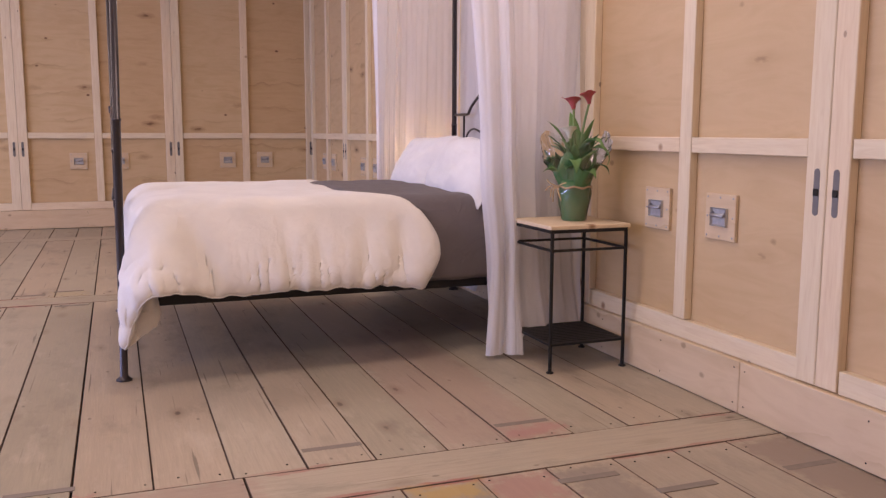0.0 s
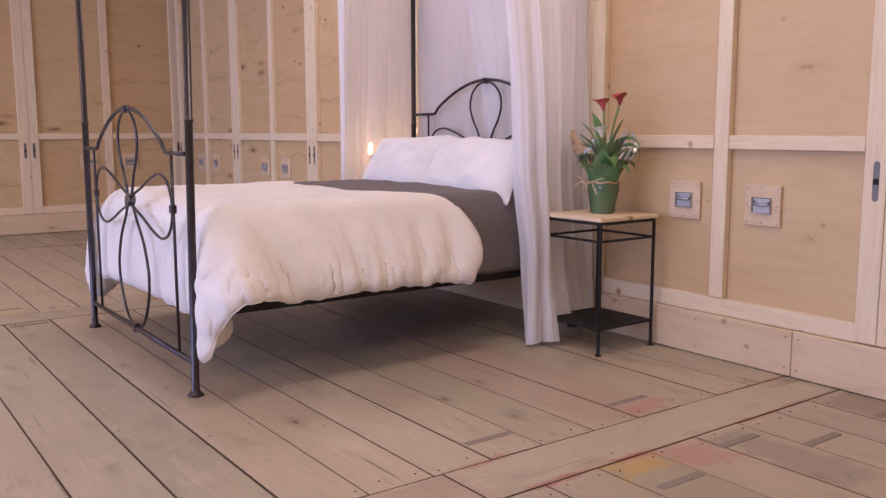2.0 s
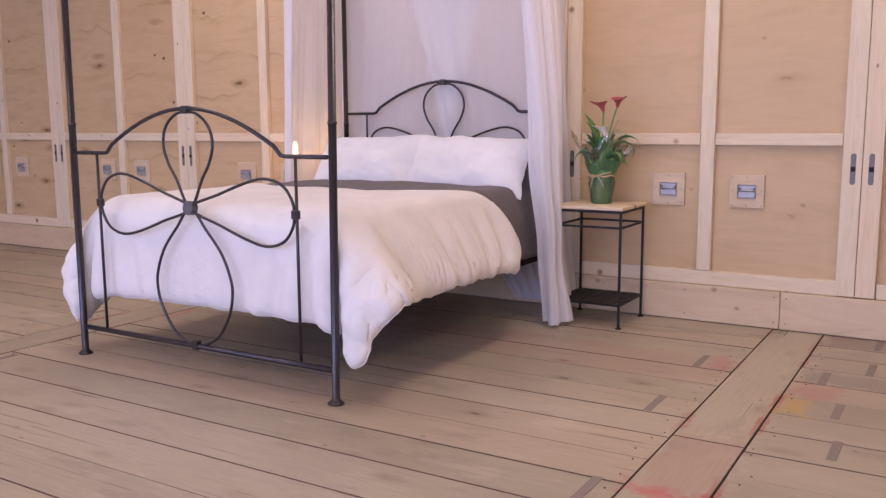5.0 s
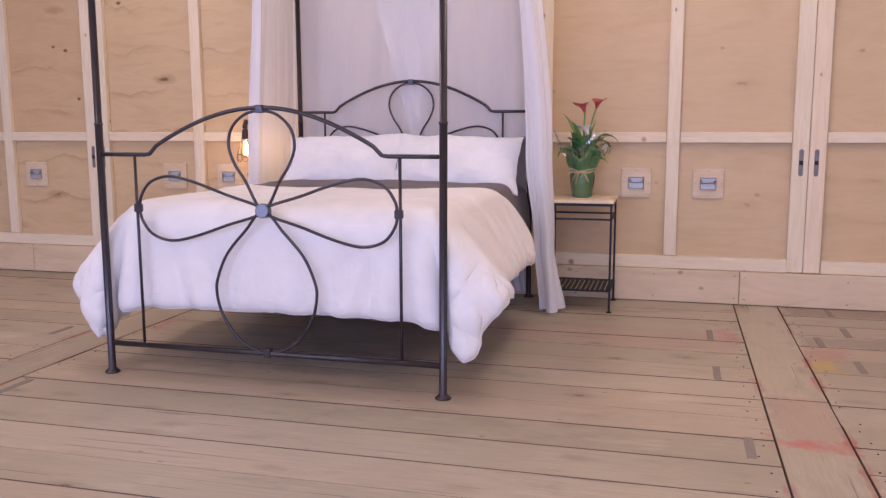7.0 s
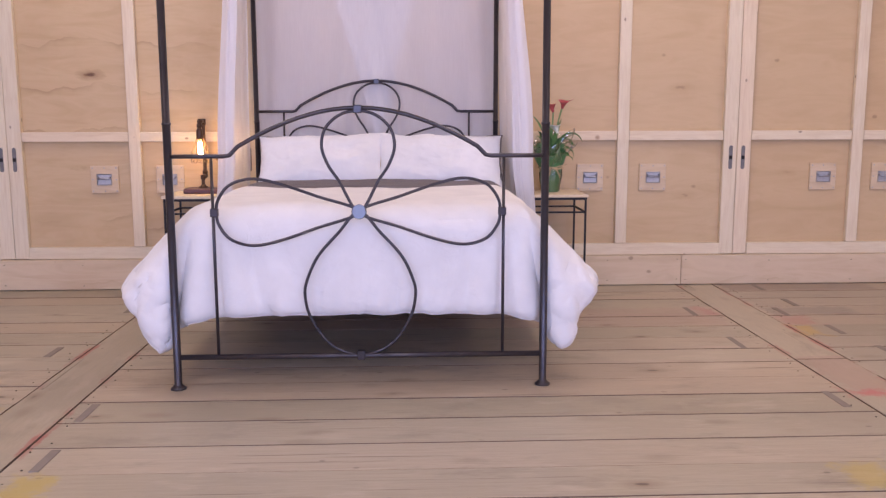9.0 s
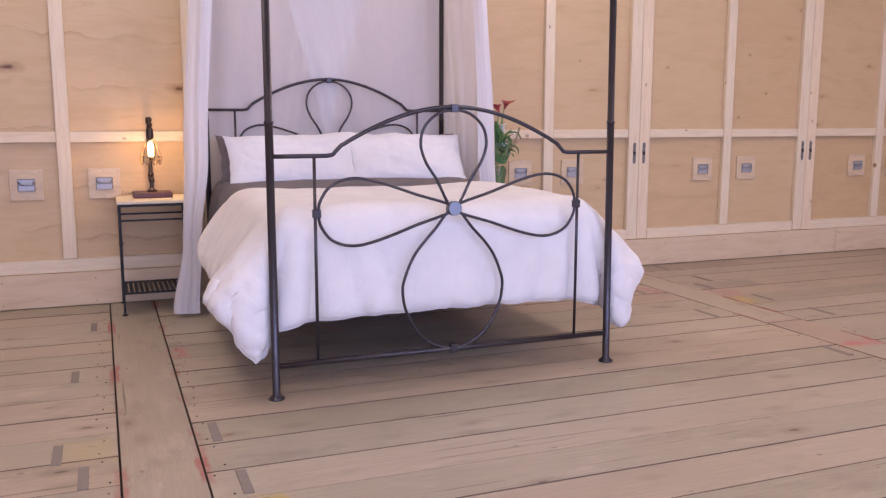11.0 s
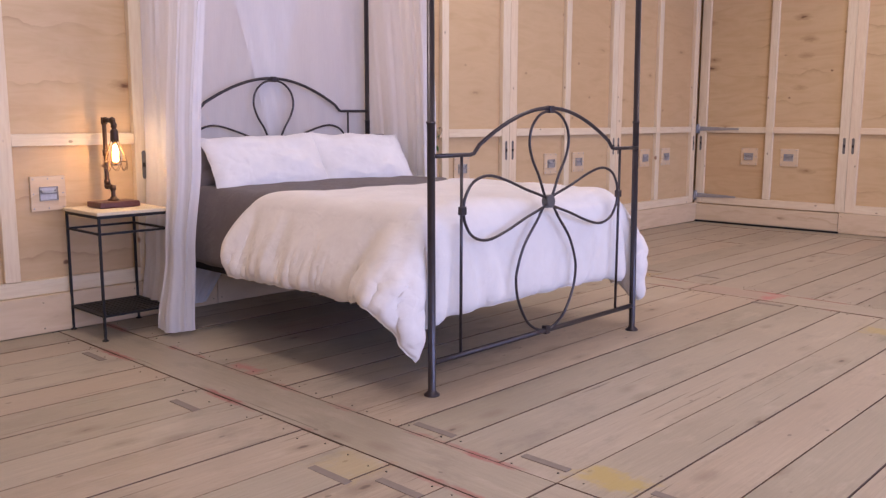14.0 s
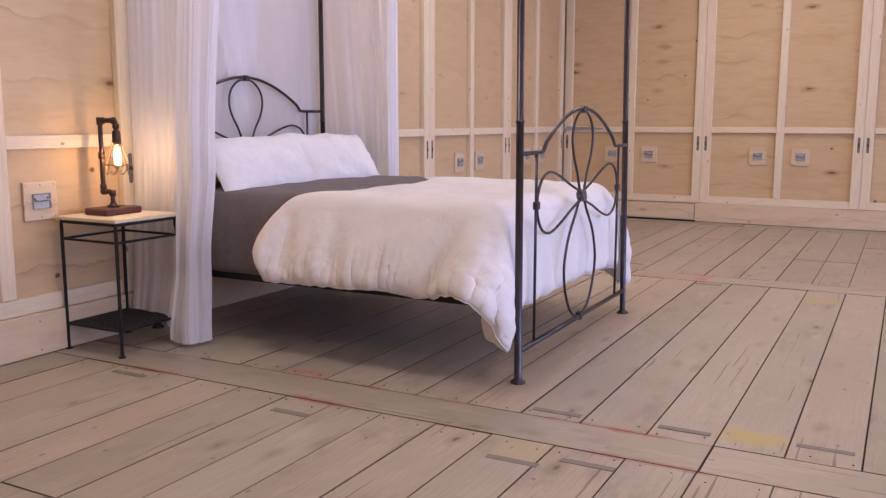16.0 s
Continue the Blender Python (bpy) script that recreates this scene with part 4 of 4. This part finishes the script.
# ---- bedside tables ----
def bedside_table(at):
    t = thing("bedside_table", "slim black steel bedside table with a pale wooden top", "bedside table", "bedside tables", at)
    h, a = 0.655, 0.19
    part("tabletop", block("tabletop", (0.41, 0.41, 0.018), (0, 0, h + 0.009), 0.003), STAND_TOP, t, "pale wooden top")
    for sx in (-a, a):
        for sy in (-a, a):
            leg = part("leg", tube("leg", [(sx, sy, 0.004), (sx, sy, h - 0.012)], 0.006, square=True), BLACK_STEEL, t)
            part("foot", turned("foot", [(0.017, 0.0), (0.017, 0.005), (0.008, 0.009)], 14), BLACK_STEEL, leg, at=pose(sx, sy, 0))
    for z, th in ((h - 0.008, 0.008), (h - 0.095, 0.0055)):
        for p, q in (((-a, -a), (a, -a)), ((a, -a), (a, a)), ((a, a), (-a, a)), ((-a, a), (-a, -a))):
            part("rail", tube("rail", [(*p, z), (*q, z)], th, square=True), BLACK_STEEL, t)
    for p, q in (((-a, -a), (a, -a)), ((a, -a), (a, a)), ((a, a), (-a, a)), ((-a, a), (-a, -a))):
        part("rail", tube("rail", [(*p, 0.13), (*q, 0.13)], 0.0055, square=True), BLACK_STEEL, t)
    for i in range(13):
        part("shelf_slat", block("shelf_slat", (0.37, 0.02, 0.006), (0, -0.174 + i * 0.029, 0.133), 0.001), BLACK_STEEL, t)
    return t


stand_a = bedside_table(pose(2.0, -1.145, 0, 0, 0, 0))
stand_b = copy_thing(stand_a, pose(2.035, 1.14, 0, 0, 0, 0))

# ---- lamp ----
LX, LY, LZ = 2.075, 1.135, 0.674
lamp = thing("table_lamp", "industrial pipe lamp with a caged amber bulb, lit", "table lamp", at=pose(LX, LY, LZ) @ Matrix.Diagonal((1, 1, 1.09, 1)))
part("base", block("base", (0.16, 0.225, 0.03), (0, 0, 0.015), 0.005), RED_WOOD, lamp, "reddish-brown wooden block")
part("flange", turned("flange", [(0.03, 0.032), (0.03, 0.038), (0.017, 0.042), (0.017, 0.05)], 18), PIPE, lamp)
pipe_r = 0.0115
part("pipe", tube("pipe", spline([(0, 0, 0.045), (0, 0, 0.075), (0.004, 0.0, 0.096), (0.02, 0, 0.10), (0.045, 0, 0.10), (0.060, 0, 0.106), (0.064, 0, 0.125), (0.064, 0, 0.2), (0.064, 0, 0.3), (0.064, 0, 0.4),
                                  (0.060, 0, 0.42), (0.05, 0, 0.425), (-0.02, 0, 0.425), (-0.042, 0, 0.42), (-0.048, 0, 0.40), (-0.048, 0, 0.375)], 5), pipe_r, 12), PIPE, lamp)
for p, q in (((0, 0, 0.082), (0, 0, 0.107)), ((0.05, 0, 0.1), (0.07, 0, 0.1)), ((0.064, 0, 0.112), (0.064, 0, 0.132)), ((0.064, 0, 0.25), (0.064, 0, 0.282)), ((0.064, 0, 0.405), (0.064, 0, 0.44)),
             ((0.04, 0, 0.425), (0.055, 0, 0.425)), ((-0.048, 0, 0.39), (-0.048, 0, 0.41)), ((-0.025, 0, 0.425), (-0.037, 0, 0.425))):
    part("fitting", tube("fitting", [p, q], 0.0165, 14), PIPE, lamp)
part("socket", turned("socket", [(0.012, 0.385), (0.02, 0.375), (0.022, 0.33), (0.018, 0.322)], 18), PIPE, lamp, at=pose(-0.048, 0, 0))
bulb = part("bulb", turned("bulb", [(0.011, 0.325), (0.014, 0.31), (0.032, 0.272), (0.037, 0.246), (0.029, 0.218), (0.009, 0.204)], 20), BULB_GLASS, lamp, "glowing amber bulb", at=pose(-0.048, 0, 0))
bulb.visible_shadow = False
for k in range(8):
    a = 2 * math.pi * k / 8
    x, y = 0.015 * math.cos(a), 0.015 * math.sin(a)
    part("filament", tube("filament", [(x * 0.5, y * 0.5, 0.305), (x, y, 0.27), (x * 0.8, y * 0.8, 0.228)], 0.0026, 6), FILAMENT, bulb)
def cage_point(r, a, z):
    return (r * math.cos(a) - 0.048, r * math.sin(a), z)


for k in range(8):
    a, w = 2 * math.pi * k / 8, math.pi / 8
    pts = [cage_point(r, a, z) for r, z in ((0.019, 0.335), (0.027, 0.312), (0.041, 0.276), (0.054, 0.245), (0.060, 0.226))]
    part("cage_wire", tube("cage_wire", spline(pts, 4), 0.0016, 6), CAGE_WIRE, lamp)
    loop = [cage_point(r, a + q * w, z) for q, r, z in ((0, 0.060, 0.226), (0.15, 0.061, 0.205), (0.6, 0.056, 0.187), (1, 0.053, 0.182), (1.4, 0.056, 0.187), (1.85, 0.061, 0.205), (2, 0.060, 0.226))]
    part("cage_wire", tube("cage_wire", spline(loop, 4), 0.0016, 6), CAGE_WIRE, lamp)
part("cage_ring", tube("cage_ring", [cage_point(0.060, 2 * math.pi * k / 24, 0.226) for k in range(24)], 0.0018, 6, True), CAGE_WIRE, lamp)
glow = bpy.data.lights.new("bulb_light", "POINT")
glow.energy, glow.color, glow.shadow_soft_size = 1.15, (1.0, 0.62, 0.26), 0.02
new("bulb_light", glow).location = (LX - 0.048, LY, LZ + 0.285)

# ---- potted flowers ----
FX, FY, FZ = 2.025, -1.14, 0.674
pot = thing("potted_calla_lily", "red calla lilies in a green pot wrapped in clear film", "potted plant", at=pose(FX, FY, FZ))
part("pot", turned("pot", [(0.052, 0), (0.056, 0.006), (0.064, 0.08), (0.072, 0.15), (0.078, 0.19), (0.07, 0.187), (0.055, 0.15)], 32), POT_GREEN, pot, "green paper-wrapped pot")
rng = random.Random(8)


def film_mesh(r0, r1, height, flare, seed, lobes):
    """A crinkled wrapping that flares open above the tie."""
    rows = []
    for r in range(26):
        h = r / 25
        row = []
        for i in range(97):
            a = 2 * math.pi * i / 96
            rad = r0 + (r1 - r0) * smooth01(0, 0.42, h) - 0.010 * math.exp(-((h - 0.45) / 0.07) ** 2) + flare * smooth01(0.48, 1.0, h) ** 1.3
            ca, sa = math.cos(a), math.sin(a)
            rad *= 1 + (0.05 + 0.12 * h) * noise.noise(Vector((ca * 2.6 + seed, sa * 2.6, h * 3))) + (0.02 + 0.05 * h) * noise.noise(Vector((ca * 9, sa * 9 + seed, h * 7)))
            row.append((rad * ca, rad * sa, 0.003 + height * h * (1 + 0.16 * math.sin(lobes * a + seed) * h)))
        rows.append(row)
    return sheet("wrap", rows)


fw = part("film_wrap", film_mesh(0.06, 0.080, 0.36, 0.085, 2.0, 3), FILM, pot, "clear crinkled film")
fw.visible_shadow = False
part("paper_wrap", film_mesh(0.054, 0.070, 0.275, 0.030, 5.0, 4), POT_GREEN, pot, "green paper collar")
part("raffia_band", tube("raffia_band", [(0.079 * math.cos(2 * math.pi * k / 40), 0.079 * math.sin(2 * math.pi * k / 40), 0.158 + 0.004 * math.sin(k)) for k in range(40)], 0.005, 6, True), RAFFIA, pot)
for dx, dy, dz in ((-0.05, 0.05, -0.05), (-0.04, -0.05, -0.06), (-0.06, 0.08, 0.03), (-0.03, -0.09, 0.025), (-0.05, 0.10, -0.02), (-0.04, 0.03, -0.07)):
    part("raffia_end", tube("raffia_end", spline([(-0.08, 0.0, 0.158), (-0.09 + dx * 0.3, dy * 0.5, 0.165 + dz * 0.3), (-0.085 + dx * 0.3, dy, 0.158 + dz)], 5), 0.0032, 5), RAFFIA, pot)


def leaf_mesh(name, length, width, bend, seed):
    """A pointed, wavy leaf that rises and arches over, along x."""
    rows = []
    ang, px, pz = math.radians(78 - 18 * bend), 0.0, 0.0
    n = 16
    for i in range(n + 1):
        t = i / n
        w = width * (math.sin(math.pi * min(1.0, t ** 0.85)) ** 0.9 * (1 - 0.15 * t) + 0.06 * (1 - t))
        twist = 0.5 * noise.noise(Vector((seed, t * 1.5, 0)))
        rows.append([(px + s * w * 0.25 * math.sin(ang) * abs(s), s * w * math.cos(twist), pz + abs(s) * w * 0.45 + s * w * math.sin(twist) + 0.12 * w * math.sin(t * 11 + s * 3 + seed)) for s in (-1, -0.5, 0, 0.5, 1)])
        ang -= bend * (0.5 + 1.5 * t) * 2.1 / n
        px += length / n * math.cos(ang)
        pz += length / n * math.sin(ang)
    return sheet(name, rows, True, 0.001)


for k in range(26):
    a = 2 * math.pi * k * 0.618 + rng.uniform(-0.3, 0.3)
    inner = k % 3 != 2
    L = rng.uniform(0.15, 0.25) if inner else rng.uniform(0.11, 0.16)
    me = leaf_mesh("leaf", L, rng.uniform(0.022, 0.034), rng.uniform(0.06, 0.4) if inner else rng.uniform(0.5, 1.0), k * 1.7)
    r = rng.uniform(0.005, 0.03) if inner else rng.uniform(0.03, 0.055)
    part("leaf", me, LEAF if k % 2 else LEAF_DARK, pot, at=pose(r * math.cos(a), r * math.sin(a), rng.uniform(0.18, 0.25), 0, 0, math.degrees(a)))
for (ex, ey, ez), mat in (((-0.02, -0.01, 0.525), RED_PETAL), ((0.025, -0.075, 0.55), RED_PETAL), ((-0.05, -0.035, 0.39), WHITE_PETAL)):
    st = part("stem", tube("stem", spline([(0, 0, 0.1), (ex * 0.2, ey * 0.2, ez * 0.5), (ex * 0.6, ey * 0.6, ez * 0.8), (ex, ey, ez)], 6), [0.0055] * 18 + [0.005], 8), STEM, pot)
    rows = []
    for r in range(12):
        h = r / 11
        row = []
        for i in range(25):
            a = 2 * math.pi * i / 24
            rad = 0.007 + 0.009 * h + 0.022 * h ** 2.5
            tip = max(0.0, math.cos(a)) ** 3
            row.append((rad * math.cos(a) + 0.018 * h ** 3 * tip, rad * math.sin(a), 0.072 * h * (1 + 0.28 * tip * h) - 0.014 * h ** 3 * (1 - tip)))
        rows.append(row)
    part("bloom", sheet("bloom", rows, True, 0.0012), mat, st, at=pose(ex, ey, ez - 0.008, 12, 15, 250 if ey < -0.05 else 120) @ Matrix.Diagonal((1, 1, 0.85, 1)))
for dx, dy, z, L, w, bend, yaw in ((0.0, -0.03, 0.30, 0.24, 0.022, 0.9, -80), (0.0, 0.03, 0.24, 0.17, 0.03, 1.0, 110), (-0.02, 0.0, 0.28, 0.22, 0.024, 0.25, 150), (-0.03, -0.03, 0.24, 0.17, 0.034, 1.1, -110),
                                  (0.02, 0.02, 0.3, 0.24, 0.028, 0.2, 80), (0.02, -0.04, 0.30, 0.22, 0.018, 1.3, -60)):
    part("leaf", leaf_mesh("leaf", L, w, bend, yaw * 0.1), LEAF, pot, at=pose(dx, dy, z, 0, 0, yaw))

# ---- floor ----
subfloor = slab("subfloor", (BACK_X, -END_Y, -0.1), (HEAD_X, END_Y, -0.03), DARK, "dark gap under the floor boards", "subfloor")
floor = tagged(new("floor"), "weathered pale floor boards in bays between long strips", "floor", kind="structure")
edges = [2.262, 1.988, 1.76, 1.525, 1.273, 1.035, 0.779, 0.548, 0.31, 0.072, -0.165, -0.41, -0.665, -0.905, -1.143]
while edges[-1] > BACK_X + 0.3:
    edges.append(edges[-1] - 0.2385)


def board_mesh(length, width):
    """A board whose arrises and sides take a darker colour."""
    me = block("board", (length, width, 0.028), (0, 0, -0.014), 0.0016)
    return me


cache = {}


def board(length, width, x, y, turn, material=PLANK, dz=0.0):
    key = (round(length, 2), round(width, 3), material.name)
    if key not in cache:
        cache[key] = board_mesh(key[0] - 0.005, key[1])
        cache[key].materials.append(material)
        cache[key].materials.append(DARK_EDGE)
        for f in cache[key].polygons:
            f.material_index = 0 if f.normal.z > 0.9 else 1
    ob = new("board", cache[key])
    ob.parent, ob.matrix_basis = floor, pose(x, y, dz, 0, 0, turn)
    return ob


rng = random.Random(11)
bays = [(-5.57, -2.328), (-2.07, 1.15), (1.41, 4.64), (4.9, END_Y), (-END_Y, -5.83)]
for bi, (y0, y1) in enumerate(bays):
    for k, (a, b) in enumerate(zip(edges, edges[1:])):
        gap = rng.choice((0.002, 0.003, 0.004)) if k < 7 else rng.choice((0.003, 0.004, 0.005, 0.007))
        width, xm = round((a - b) * 200) / 200 - gap, (a + b) / 2
        dz = rng.uniform(-0.003, 0.0)
        cut = rng.random()
        if bi in (0, 2) and cut < 0.4:
            ym = y0 + (y1 - y0) * (0.35 if cut < 0.2 else 0.65)
            board(ym - y0, width, xm, (y0 + ym) / 2, 90, PLANK, dz)
            board(y1 - ym, width, xm, (y1 + ym) / 2, 90, PLANK, dz - 0.0007)
        else:
            board(y1 - y0, width, xm, (y0 + y1) / 2, 90, PLANK, dz)
for y0, y1, cuts in ((-2.328, -2.07, [2.262, 0.34, -2.0, -4.6, BACK_X]), (1.15, 1.41, [2.262, -0.905, -3.3, -5.7, BACK_X]), (4.64, 4.9, [2.225, 0.1, -2.4, BACK_X]), (-5.83, -5.57, [2.225, 0.1, -2.4, BACK_X])):
    for a, b in zip(cuts, cuts[1:]):
        board(a - b, round(y1 - y0, 3) - 0.006, (a + b) / 2, (y0 + y1) / 2, 0, PLANK, -0.0005)
# nail heads at the boards' ends
for y in (-2.328 - 0.05, -2.07 + 0.05, 1.15 - 0.05, 1.41 + 0.05):
    for a, b in zip(edges[:15], edges[1:16]):
        for x in (a - 0.05, b + 0.05):
            part("nail", NAIL, DARK, floor, at=pose(x + rng.uniform(-0.03, 0.03), y + rng.uniform(-0.025, 0.025), -0.0005) @ Matrix.Diagonal((1.05, 1.05, 1, 1)))
# grey slats let into the boards near their ends
INLAYS = [(0.665, -1.905, 0.21), (1.395, -1.9, 0.22), (-0.255, -1.977, 0.2), (1.62, -2.613, 0.21), (1.37, -2.445, 0.21), (2.108, -2.605, 0.2), 
          (-0.29, 1.075, 0.2), (-0.78, 1.04, 0.19), (0.635, 1.575, 0.18), (-0.33, 1.61, 0.19), (-0.567, 1.523, 0.19), (1.61, 1.5, 0.2), (-1.26, 1.0, 0.19), (0.92, -2.555, 0.2), (0.47, -2.6, 0.2)]
for x, y, ln in INLAYS:
    part("inlay_slat", block("inlay_slat", (ln, 0.033, 0.006), (x, y, -0.0022), 0.0006), GREY_INLAY, floor)
